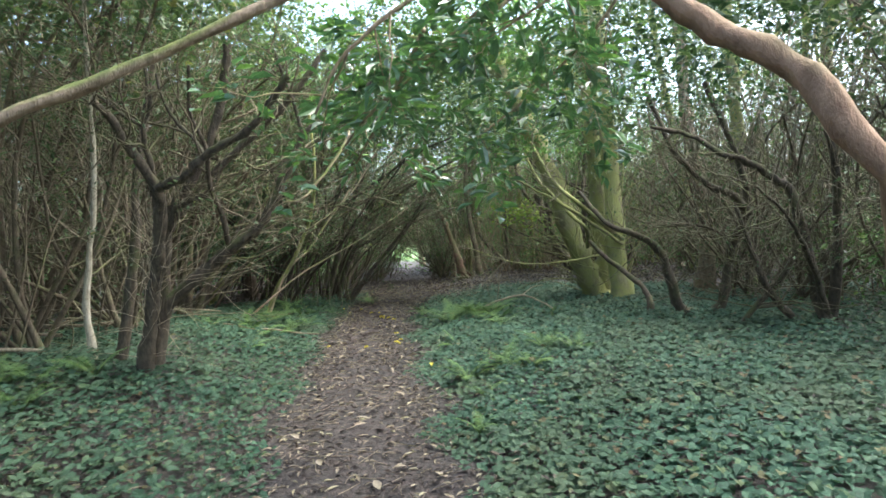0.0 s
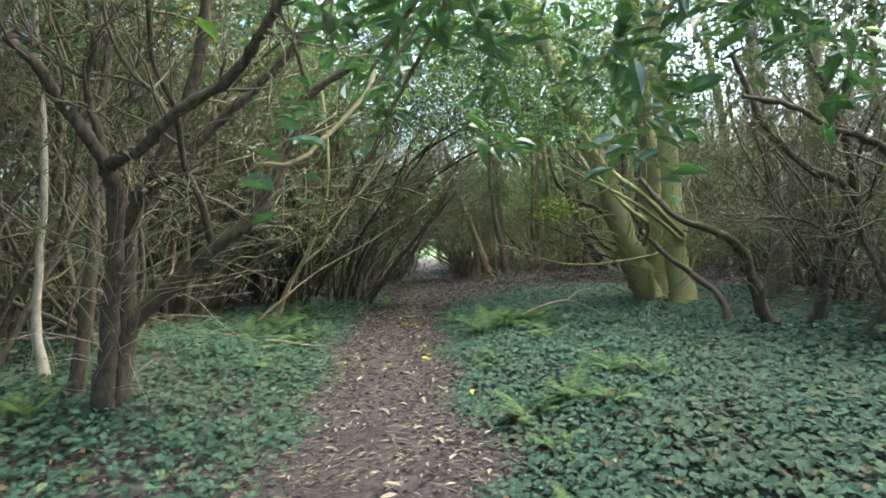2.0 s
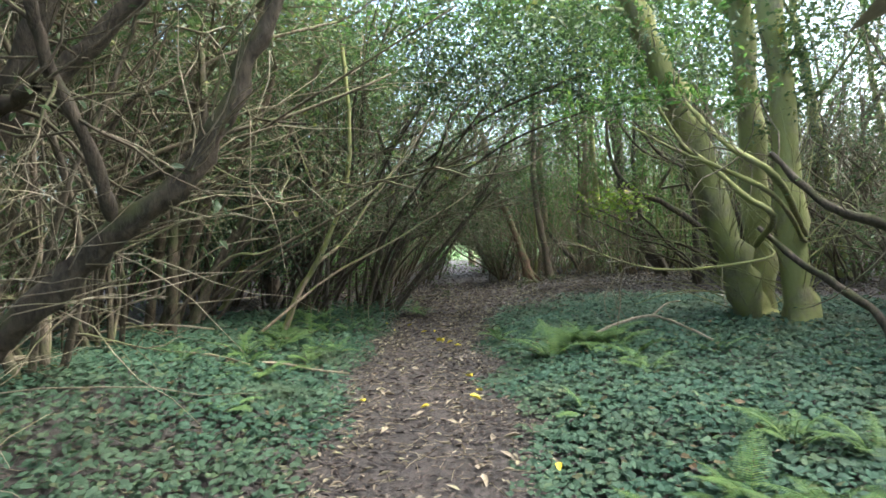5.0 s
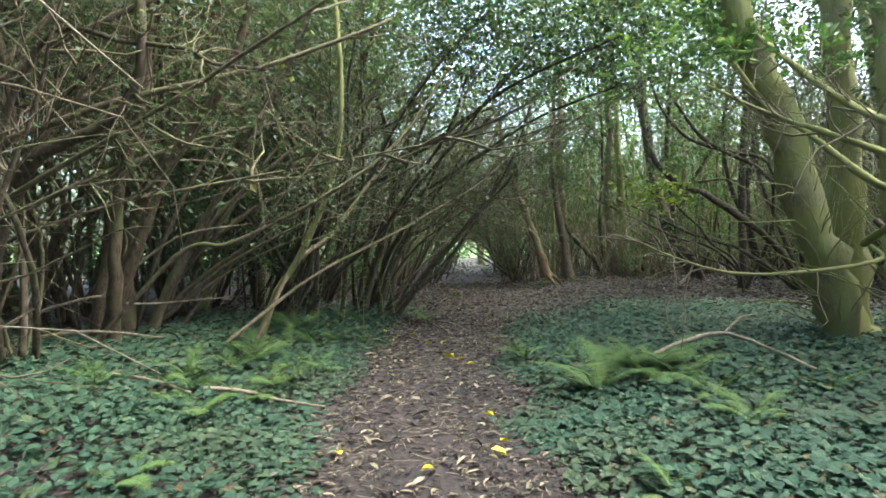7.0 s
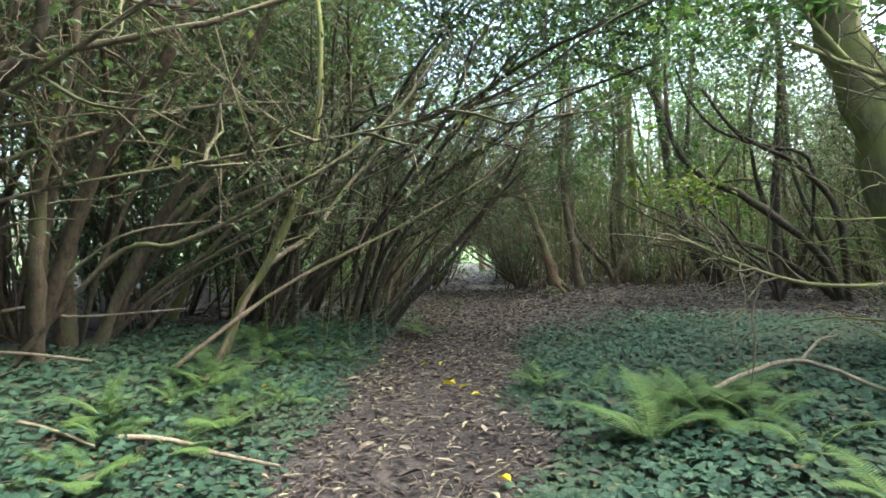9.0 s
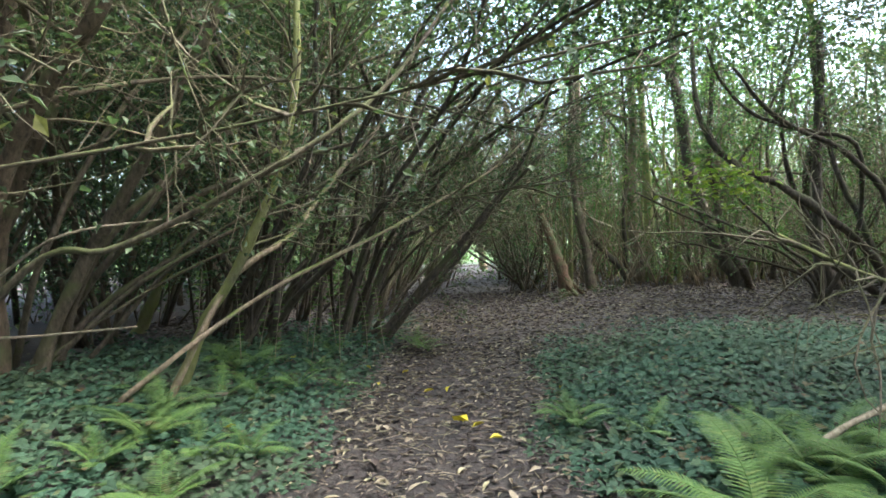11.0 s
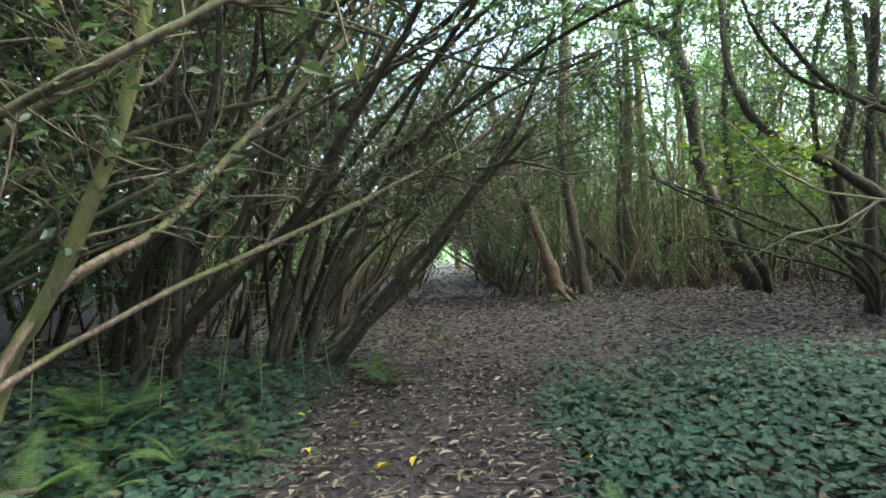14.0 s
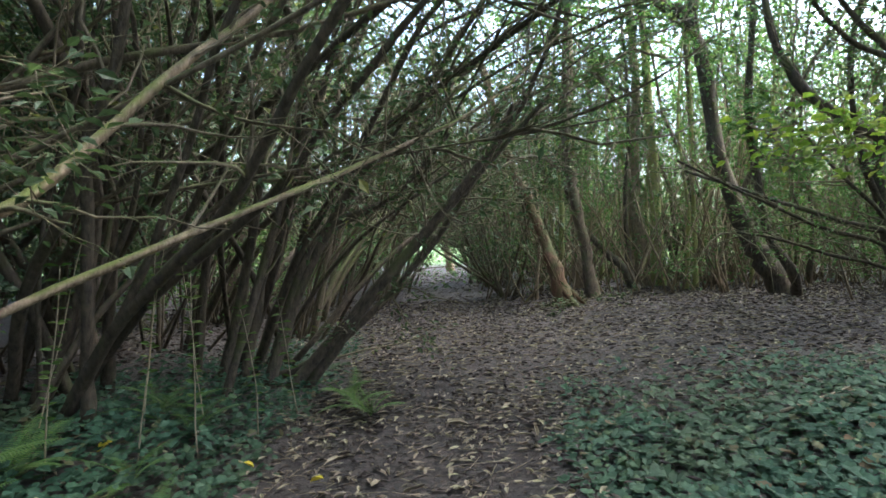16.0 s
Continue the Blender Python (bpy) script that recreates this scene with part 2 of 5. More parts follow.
def leaves(geo, rng, at, size, aspect=0.5, flat=0.5, way=None, fold=0.12, simple=False):
    """Pointed leaves of four triangles (two where simple), folded along the midrib."""
    at = np.asarray(at, float)
    n = len(at)
    if not n:
        return
    d = rng.normal(0, 1, (n, 3)) if way is None else way + rng.normal(0, 0.5, (n, 3))
    d[:, 2] *= 1 - flat
    d = unit(d)
    side = unit(np.cross(d, np.array([0, 0, 1.0]) + rng.normal(0, 1 - flat, (n, 3)) * 0.8))
    up = np.cross(side, d)
    s = (size * rng.uniform(0.6, 1.3, n))[:, None]
    w = s * aspect * 0.5
    base, tip = at, at + d * s - up * s * rng.uniform(0, 0.25, (n, 1))
    if simple:
        mid = at + d * s * 0.45 + up * w * fold * 3
        V = np.stack([base, mid + side * w * 1.15, tip, mid - side * w * 1.15], 1)
        geo.add(V.reshape(-1, 3), np.arange(n)[:, None] * 4 + np.array([[0, 1, 2, 3]]))
        return
    m1, m2 = at + d * s * 0.33, at + d * s * 0.7
    V = np.stack([base, m1 + side * w + up * w * fold * 3, m2 + side * w * 0.75 + up * w * fold * 2, tip,
                  m2 - side * w * 0.75 + up * w * fold * 2, m1 - side * w + up * w * fold * 3], 1)
    i = np.arange(n)[:, None] * 6
    geo.add(V.reshape(-1, 3), np.concatenate([i + np.array([[0, 1, 2, 3]]), i + np.array([[0, 3, 4, 5]])]))


def part(name, geo, mat, parent, label="", smooth=True):
    ob = new(name, geo if isinstance(geo, bpy.types.Mesh) else geo.mesh(name, mat, smooth))
    ob.parent = parent
    if label:
        ob["label"] = label
    return ob


def smoothstep(a, b, x):
    t = np.clip((np.asarray(x, float) - a) / (b - a), 0, 1)
    return t * t * (3 - 2 * t)


# ---- ground ----
TRACK_Y = [-40, -6, 0, 4, 8, 10, 13, 16, 20, 25, 32, 45, 80]
TRACK_X = [5.0, 2.2, 1.25, 0.55, -0.15, -0.55, -0.88, -1.05, -1.4, -1.8, -2.4, -3.6, -7.0]


def track(y):
    return np.interp(y, TRACK_Y, TRACK_X)


def half_width(y):
    return np.interp(y, [0, 10, 14, 20, 40], [0.52, 0.64, 0.74, 0.8, 0.8])


def wobble(x, y, s, seed):
    """A cheap smooth random field, about -1 to 1."""
    r = np.random.default_rng(seed)
    z = 0
    for k in range(6):
        a, b, c = r.uniform(-1, 1), r.uniform(-1, 1), r.uniform(0, 6.28)
        z = z + np.sin((x * a + y * b) * s * (1 + 0.6 * k) + c) / (1 + 0.4 * k)
    return z / 2.4


def ground_z(x, y):
    x, y = np.asarray(x, float), np.asarray(y, float)
    off = x - track(y)
    d = np.abs(off) - half_width(y)
    high = np.where(off < 0, np.interp(y, [2, 8, 12, 20], [0.45, 0.45, 0.2, 0.15]), np.interp(y, [4, 10, 14, 22], [0.1, 0.11, 0.18, 0.22]))
    near = np.exp(-((x / 40) ** 2 + ((y - 10) / 40) ** 2))
    return (high * smoothstep(-0.1, 2.2, d) + 0.03 * wobble(x, y, 1.7, 3) * smoothstep(-0.2, 1, d) + 0.012 * wobble(x, y, 5, 4)) * near


def gpoint(x, y, lift=0.0):
    return Vector((x, y, float(ground_z(x, y)) + lift))


def build_ground():
    xs = np.concatenate([np.linspace(-400, -14, 12)[:-1], np.linspace(-14, 14, 141), np.linspace(14, 400, 12)[1:]])
    ys = np.concatenate([np.linspace(-400, -8, 12)[:-1], np.linspace(-8, 40, 241), np.linspace(40, 400, 12)[1:]])
    X, Y = np.meshgrid(xs, ys)
    V = np.stack([X, Y, ground_z(X, Y)], -1).reshape(-1, 3)
    i = np.arange(len(xs) * len(ys)).reshape(len(ys), len(xs))
    g = Geo()
    g.add(V, np.stack([i[:-1, :-1], i[:-1, 1:], i[1:, 1:], i[1:, :-1]], -1).reshape(-1, 4))
    ob = new("ground", g.mesh("ground", SOIL))
    return tagged(ob, "dark brown woodland soil with a trodden footpath", "ground", kind="structure")


ground = build_ground()


# ---- trees and shrubs ----
def wood(name, ctrl, r0, r1, mat, parent, rng, label="", sides=9, rough=0.12, flare=0.0):
    """One trunk, limb or stem along control points in the thing's own space."""
    n = max(10, 4 * len(ctrl))
    P = curve_points(ctrl, n)
    R = np.linspace(r0, r1, n) * (1 + rng.normal(0, rough, n) * 0.5)
    if flare:
        R = R * (1 + flare * np.exp(-np.linspace(0, 1, n) * 9))
    P[1:-1] += rng.normal(0, r0 * 0.10, (n - 2, 3))
    g = Geo()
    tubes(g, P[None], R[None], sides)
    v = g.v[0].reshape(n, sides, 3)
    v += (v - P[:, None]) * rng.normal(0, rough, (n, sides, 1))
    part(name, g, mat, parent, label)
    return P[None]


def spray(rng, lines, count, length, r, k=6, lo=0.3, hi=1.0, spread=0.9, pull=(0, 0, 0.15), wander=0.22):
    """Side shoots from the lines: their lines and radii."""
    at, way = sample(rng, lines, count, lo, hi)
    d = unit(way + rng.normal(0, spread, way.shape))
    L = length * rng.uniform(0.4, 1.2, count)
    P = grow(rng, at, d, L, k, pull, wander)
    R = np.linspace(1, 0.25, k)[None] * (r * rng.uniform(0.6, 1.3, count))[:, None]
    return P, R


def in_walkway(p):
    """Whether points lie in the height and width that a walker on the path keeps free."""
    return (np.abs(p[..., 0] - track(p[..., 1])) < 0.6) & (p[..., 2] < 1.85) & (p[..., 1] < 13)


def clear(thing, P, R):
    keep = ~in_walkway(np.array(thing.location) + P).any(1)
    return P[keep], R[keep]


def dress(thing, rng, lines, branches=20, blen=1.0, twigs=80, tlen=0.5, n_leaves=1500, size=0.055, leaf=None, bark_mat=None, lo=0.35, br=0.012, flat=0.4, aspect=0.5, leaf_lo=0.1, pull=(0, 0, 0.12), label="", puff=0.03, simple=False, above=-9.0):
    """Branches, twigs and foliage on the stems of a thing."""
    g = Geo()
    P, R = spray(rng, lines, branches, blen, br, 7, lo, 1.0, 0.8, pull)
    P, R = clear(thing, P, R)
    tubes(g, P, R, 4 if not simple else 3)
    P2, R2 = spray(rng, P, twigs, tlen, br * 0.35, 4, 0.2, 1.0, 0.9, pull)
    P2, R2 = clear(thing, P2, R2)
    tubes(g, P2, R2, 3)
    tagged(part("twigwork", g, bark_mat or TWIG, thing), kind="stuff")
    if n_leaves:
        g2 = Geo()
        at, way = sample(rng, P2, n_leaves, leaf_lo, 1.0)
        at = at + rng.normal(0, puff, at.shape)
        free = ~in_walkway(np.array(thing.location) + at) & (at[:, 2] > above)
        at, way = at[free], way[free]
        leaves(g2, rng, at, size, aspect, flat, way, 0.12, simple)
        tagged(part("foliage", g2, leaf or LEAF, thing, label, False), kind="stuff")
    return P, P2


def empty(name, x, y, label, category, group="", lift=-0.03):
    ob = new(name)
    ob.location = gpoint(x, y, lift)
    ob.empty_display_size = 0.2
    return tagged(ob, label, category, group)


def coppice(seed, x, y, stems, height, lean, spread, r, mat, n_leaves=2300, size=0.062, leaf=None, label="", group="", twigs=320, branches=84, z_leaf=0.42, name="hazel_shrub", category="shrub", arch=-0.05):
    """A many-stemmed shrub: stems fan out of one stool, lean and arch over."""
    rng = np.random.default_rng(seed)
    thing = empty(name, x, y, label or "brown many-stemmed shrub with arching bare lower stems", category, group)
    lines = []
    for i in range(stems):
        a = rng.uniform(0, 6.28)
        start = np.array([[math.cos(a) * 0.42 * rng.uniform(0.1, 1), math.sin(a) * 0.42 * rng.uniform(0.1, 1), 0.0]])
        hx, hy = lean[0] + rng.normal(0, spread), lean[1] + rng.normal(0, spread)
        cut = min(1.0, 0.72 / max(math.hypot(hx, hy), 1e-6))
        way = np.array([[hx * cut, hy * cut, 1.0]])
        L = height * rng.uniform(0.6, 1.15)
        pull = (lean[0] * 0.07 + rng.normal(0, 0.09), lean[1] * 0.07 + rng.normal(0, 0.09), arch + rng.uniform(0.0, 0.06))
        P = grow(rng, start, way, L, 11, pull, 0.13)[0]
        rr = r * rng.uniform(0.4, 1.45)
        lines.append(wood("stem", P[::2], rr, rr * 0.3, mat, thing, rng, sides=5, rough=0.08))
    k = min(len(l[0]) for l in lines)
    lines = np.concatenate([l[:, np.linspace(0, l.shape[1] - 1, k).astype(int)] for l in lines])
    dress(thing, rng, lines, branches, 1.4, twigs, 0.7, n_leaves, size, leaf, None, z_leaf, r * 0.36, puff=0.11, simple=True)
    return thing


def turned(x, y, deg, s=1.0, lift=-0.03):
    p = gpoint(x, y, lift)
    return pose(p.x, p.y, p.z, 0, 0, deg) @ Matrix.Diagonal((s, s, s, 1))


def local(thing, pts):
    o = np.array(thing.location)
    return [np.array(p, float) - o for p in pts]


def left_thicket():
    """The wall of leaning hazel on the inner side of the bend."""
    kinds = [coppice(100 + i, *p) for i, p in enumerate((
        (-5.0, 13.4, 9, 6.6, (0.42, -0.05), 0.26, 0.042, BARK_HAZEL),
        (-3.4, 14.8, 10, 6.6, (0.34, -0.05), 0.28, 0.04, BARK_DARK),
        (-2.9, 17.0, 10, 6.4, (0.30, 0.0), 0.28, 0.042, BARK_DARK),
        (-6.6, 13.8, 10, 7.2, (0.26, -0.10), 0.24, 0.038, BARK_HAZEL),
        (-2.9, 18.8, 10, 6.6, (0.46, 0.0), 0.24, 0.034, BARK_HAZEL),
        (-4.6, 16.4, 11, 7.2, (0.28, -0.05), 0.24, 0.036, BARK_DARK)))]
    spots = ((-3.9, 15.6, 1), (-4.0, 17.6, 5), (-5.6, 15.2, 3), (-6.1, 17.2, 5), (-7.6, 15.4, 3), (-8.6, 13.2, 3), (-7.4, 11.6, 3), (-9.6, 11.2, 3),
             (-3.3, 20.8, 4), (-3.6, 22.8, 4), (-4.8, 20.0, 5), (-5.2, 22.4, 5), (-6.8, 20.2, 5), (-3.9, 25.0, 4), (-5.6, 25.2, 2), (-7.6, 23.6, 5),
             (-4.3, 27.6, 4), (-8.4, 18.2, 3), (-10.0, 15.4, 3), (-10.6, 18.6, 5), (-9.6, 21.6, 5), (-11.8, 12.4, 3), (-6.4, 28.5, 2), (-2.95, 24.2, 4), (-3.1, 26.6, 4), (-3.3, 29.6, 4), (-6.1, 9.9, 0), (-8.2, 9.0, 3), (-10.4, 8.4, 3))
    rng = np.random.default_rng(5)
    for x, y, k in spots:
        copy_thing(kinds[k], turned(x, y, rng.uniform(-25, 25), rng.uniform(0.85, 1.15)))


def right_wood():
    """Thin saplings and brush on the far side of the glade and right of it."""
    # kinds 1 and 3 have lighter bark and leaves in place of far light
    kinds = [
        coppice(200, 8.4, 19.8, 7, 6.0, (-0.12, -0.1), 0.28, 0.04, BARK_HAZEL, 3200, 0.09, None, "thin-stemmed green leafy shrub on leaf litter", "", 170, 60, 0.12),
        coppice(201, 2.2, 28.4, 6, 6.4, (0.02, -0.02), 0.16, 0.035, BARK, 4200, 0.085, LEAF_BRIGHT, "slender young trees with pale green leaves", "", 170, 60, 0.12),
        coppice(202, 7.4, 15.4, 11, 4.6, (-0.2, -0.1), 0.36, 0.032, BARK_HAZEL, 800, 0.05, None, "bare tangled brown shrub", "", 480, 110, 0.08),
        coppice(203, 3.6, 30.4, 7, 6.8, (-0.05, -0.03), 0.2, 0.04, BARK, 3500, 0.085, LEAF_BRIGHT, "slender shrub with grey-green leaves", "", 170, 60, 0.1),
    ]
    spots = ((6.6, 25.4, 3), (7.8, 22.4, 0), (8.6, 18.4, 2), (9.6, 20.6, 0), (2.6, 29.0, 1), (-0.6, 27.6, 1), (-0.8, 30.4, 3),
             (7.2, 28.6, 3), (9.8, 25.6, 0), (11.4, 22.6, 0), (11.2, 17.0, 2), (9.0, 13.4, 2), (8.0, 10.8, 2), (10.8, 11.6, 0), (12.6, 14.6, 0), (9.4, 7.6, 0), (7.2, 6.4, 2), (12.0, 9.0, 0),
             (3.2, 32.0, 3), (6.0, 32.4, 1), (9.6, 30.6, 3), (13.2, 27.6, 0), (13.6, 19.4, 0), (0.6, 33.6, 1), (12.0, 33.0, 3), (-0.9, 34.8, 1), (-4.6, 7.6, 2), (-5.4, 9.2, 2), (-6.6, 8.4, 2), (-4.4, 10.4, 2), (-3.5, 8.3, 2), (-3.9, 7.0, 2), (5.8, 11.2, 2), (7.4, 12.0, 2), (6.4, 10.4, 2), (6.2, 12.4, 2), (6.8, 8.4, 2), (6.4, 14.2, 2), (-0.5, 24.4, 2), (-0.7, 27.0, 2), (-1.0, 29.6, 2), (-1.3, 32.5, 2), (7.6, 20.2, 2), (6.0, 21.4, 2), (7.0, 17.6, 2), (-9.5, 27.0, 0), (-8.2, 31.0, 3), (-5.4, 32.0, 1), (-12.6, 24.0, 0), (-13.2, 18.0, 0), (-13.0, 9.6, 0), (-5.6, 36.5, 3), (-11.0, 30.5, 3))
    rng = np.random.default_rng(6)
    for x, y, k in spots:
        copy_thing(kinds[k], turned(x, y, rng.uniform(-60, 60), rng.uniform(0.8, 1.25)))
    # unseen shrubs behind and beside the start, added to close off the light
    for x, y in ((-4.5, 3.5), (-6.0, 6.5), (-5.0, 0.2), (-3.4, -3.0), (0.0, -5.4), (3.6, -4.6), (6.2, -2.0), (6.6, 2.0), (8.4, 4.6), (-8.6, 3.6), (-8.0, -2.0), (10.0, 0.0), (5.5, -8.0), (-4.5, -8.0)):
        copy_thing(kinds[0], turned(x, y, rng.uniform(-180, 180), rng.uniform(0.8, 1.1)))


def canopy_tree(seed, x, y, height, r, mat, leaf, label, n_leaves=4500, size=0.14):
    """A tall tree whose crown closes over the glade."""
    rng = np.random.default_rng(seed)
    thing = empty("woodland_tree", x, y, label, "tree", "tall trees of the wood")
    P = grow(rng, [[0, 0, 0]], [[rng.normal(0, 0.08), rng.normal(0, 0.08), 1]], height, 9, (0, 0, 0.02), 0.05)[0]
    line = wood("trunk", P, r, r * 0.25, mat, thing, rng, sides=11, flare=0.5)
    limbs = []
    for _ in range(11):
        at, way = sample(rng, line, 1, 0.38, 0.98)
        a = rng.uniform(0, 6.28)
        Q = grow(rng, at, [[math.cos(a), math.sin(a), rng.uniform(0.1, 0.7)]], height * rng.uniform(0.25, 0.42), 8, (0, 0, 0.03), 0.13)[0]
        limbs.append(wood("limb", Q[::2][:4], r * 0.32, r * 0.08, mat, thing, rng, sides=6))
    k = min(l.shape[1] for l in limbs)
    dress(thing, rng, np.concatenate([l[:, :k] for l in limbs]), 80, 1.7, 300, 0.8, n_leaves, size, leaf, None, 0.2, 0.014, puff=0.16, simple=True)
    return thing


def tall_trees():
    kinds = [canopy_tree(300, 6.4, 13.0, 10.0, 0.16, BARK_MOSS, LEAF, "tall tree with a mossy trunk and green crown"),
             canopy_tree(301, -5.4, 18.0, 9.5, 0.13, BARK_DARK, LEAF, "tall dark-barked tree with a green crown"),
             canopy_tree(302, 2.6, 24.6, 10.5, 0.14, BARK, LEAF_BRIGHT, "tall tree with a light green sunlit crown")]
    rng = np.random.default_rng(7)
    # The trees at (-3.6, 0.5) and (5.2, 1.2) are unseen, closing off light.
    for x, y, k in ((9.5, 16.5, 0), (-7.0, 24.0, 1), (-9.0, 15.5, 1), (-6.5, 7.8, 1), (8.8, 8.8, 0), (11.5, 24.0, 0), (7.4, 18.8, 0), (11.0, 19.5, 0), (-3.6, 0.5, 1), (5.2, 1.2, 0), (-10.5, 20.5, 1), (8.5, 33.5, 2), (-7.5, 33.0, 2), (-12.0, 5.0, 1), (13.5, 12.0, 0), (-2.5, 38.0, 2), (-4.6, 20.5, 1), (-6.8, 12.4, 1), (-8.8, 27.5, 1)):
        copy_thing(kinds[k], turned(x, y, rng.uniform(-180, 180), rng.uniform(0.85, 1.2)))


def tree_by_path():
    """The many-limbed tree on the bank beside the start of the path."""
    rng = np.random.default_rng(11)
    t = empty("spreading_tree", -1.85, 5.85, "dark many-limbed tree with mossy limbs on an ivy bank", "tree")
    limbs = [
        ("trunk", [(-1.81, 5.95, 0.45), (-1.68, 5.83, 0.88), (-1.52, 5.71, 1.30), (-1.40, 5.59, 1.69), (-1.32, 5.47, 1.94), (-1.28, 5.35, 2.08)], 0.062, 0.050, BARK_DARK),
        ("trunk", [(-1.73, 6.00, 0.49), (-1.63, 5.99, 0.96), (-1.57, 5.98, 1.42), (-1.53, 5.97, 1.74), (-1.45, 5.96, 1.93), (-1.34, 5.94, 2.04), (-1.24, 5.93, 2.17), (-0.99, 5.92, 2.65), (-0.87, 5.91, 3.06), (-0.81, 5.90, 3.38)], 0.055, 0.035, BARK_DARK),
        ("trunk", [(-1.75, 6.00, 0.55), (-1.61, 6.01, 1.01), (-1.45, 6.02, 1.15), (-1.13, 6.03, 1.40), (-0.96, 6.04, 1.53), (-0.70, 6.04, 1.69), (-0.51, 6.05, 1.96), (-0.38, 6.06, 2.21), (-0.21, 6.07, 2.54), (0.09, 6.08, 2.72), (0.30, 6.09, 2.87), (0.51, 6.10, 3.02)], 0.066, 0.016, BARK_DARK),
        ("limb", [(-1.27, 5.35, 2.07), (-1.36, 5.24, 2.30), (-1.41, 5.12, 2.46), (-1.42, 5.01, 2.58), (-1.50, 4.90, 2.72)], 0.042, 0.028, BARK_DARK),
        ("limb", [(-1.29, 5.35, 2.12), (-1.29, 5.31, 2.26), (-1.30, 5.27, 2.39), (-1.28, 5.22, 2.54), (-1.19, 5.18, 2.71), (-1.17, 5.14, 2.80), (-1.17, 5.10, 3.01)], 0.026, 0.014, BARK_DARK),
        ("limb", [(-1.29, 5.25, 2.56), (-1.40, 5.17, 2.63), (-1.47, 5.08, 2.72), (-1.54, 5.00, 2.79)], 0.016, 0.010, BARK_DARK),
        ("limb", [(-1.27, 5.35, 2.06), (-1.15, 5.29, 2.08), (-0.96, 5.22, 2.12), (-0.82, 5.16, 2.22), (-0.61, 5.10, 2.32), (-0.37, 5.04, 2.41), (-0.20, 4.97, 2.53), (-0.09, 4.91, 2.62), (0.05, 4.85, 2.76)], 0.040, 0.024, BARK_DARK),
        ("limb", [(-0.98, 6.05, 1.52), (-0.95, 5.94, 1.67), (-0.94, 5.84, 1.84), (-0.98, 5.73, 2.07), (-0.94, 5.62, 2.26), (-0.92, 5.52, 2.44), (-0.97, 5.41, 2.67), (-0.92, 5.31, 2.84), (-0.86, 5.20, 3.00)], 0.027, 0.013, BARK_DARK),
        ("limb", [(-0.75, 5.15, 2.26), (-0.83, 5.16, 2.40), (-0.97, 5.17, 2.55), (-1.09, 5.19, 2.77), (-1.13, 5.20, 2.96)], 0.018, 0.010, BARK_DARK),
        ("limb", [(-0.22, 6.10, 2.56), (-0.26, 6.08, 2.75), (-0.29, 6.05, 2.91), (-0.34, 6.03, 3.05), (-0.40, 6.00, 3.29)], 0.020, 0.010, BARK_DARK),
        ("limb", [(-1.51, 5.95, 1.76), (-1.29, 6.01, 2.04), (-1.09, 6.07, 2.24), (-0.86, 6.12, 2.46), (-0.50, 6.18, 2.77), (-0.20, 6.24, 3.11), (-0.01, 6.30, 3.38)], 0.045, 0.025, BARK_DARK),
        ("trunk", [(-2.20, 6.20, 0.51), (-2.07, 6.22, 1.13), (-2.00, 6.24, 1.74), (-1.94, 6.26, 2.36), (-1.81, 6.28, 2.97), (-1.72, 6.30, 3.46)], 0.050, 0.030, BARK_DARK),
        ("limb", [(-1.47, 5.90, 1.73), (-1.34, 5.83, 1.92), (-1.12, 5.77, 1.99), (-1.00, 5.70, 2.00)], 0.040, 0.020, BARK_DARK),
        ("limb", [(-1.35, 5.90, 2.93), (-1.35, 5.75, 2.61), (-1.38, 5.60, 2.34)], 0.012, 0.008, BARK_DARK),
    ]
    lines = [wood(n, local(t, p), a, b, m, t, rng, sides=10, flare=0.3 if n == "trunk" else 0) for n, p, a, b, m in limbs]
    k = 16
    L = np.concatenate([l[:, np.linspace(0, l.shape[1] - 1, k).astype(int)] for l in lines[3:]])
    dress(t, rng, L, 110, 1.0, 400, 0.5, 700, 0.05, LEAF, BARK_HAZEL, 0.25, 0.009)
    g = Geo()
    P, R = spray(rng, np.concatenate([l[:, np.linspace(0, l.shape[1] - 1, 14).astype(int)] for l in lines[:3]]), 130, 1.1, 0.0045, 7, 0.05, 0.6, 0.5, (0, 0, -0.55), 0.22)
    tubes(g, P, R, 3)
    tagged(part("dry_creeper", g, DEADWOOD, t, "pale dry creeper stalks"), kind="stuff")
    return t


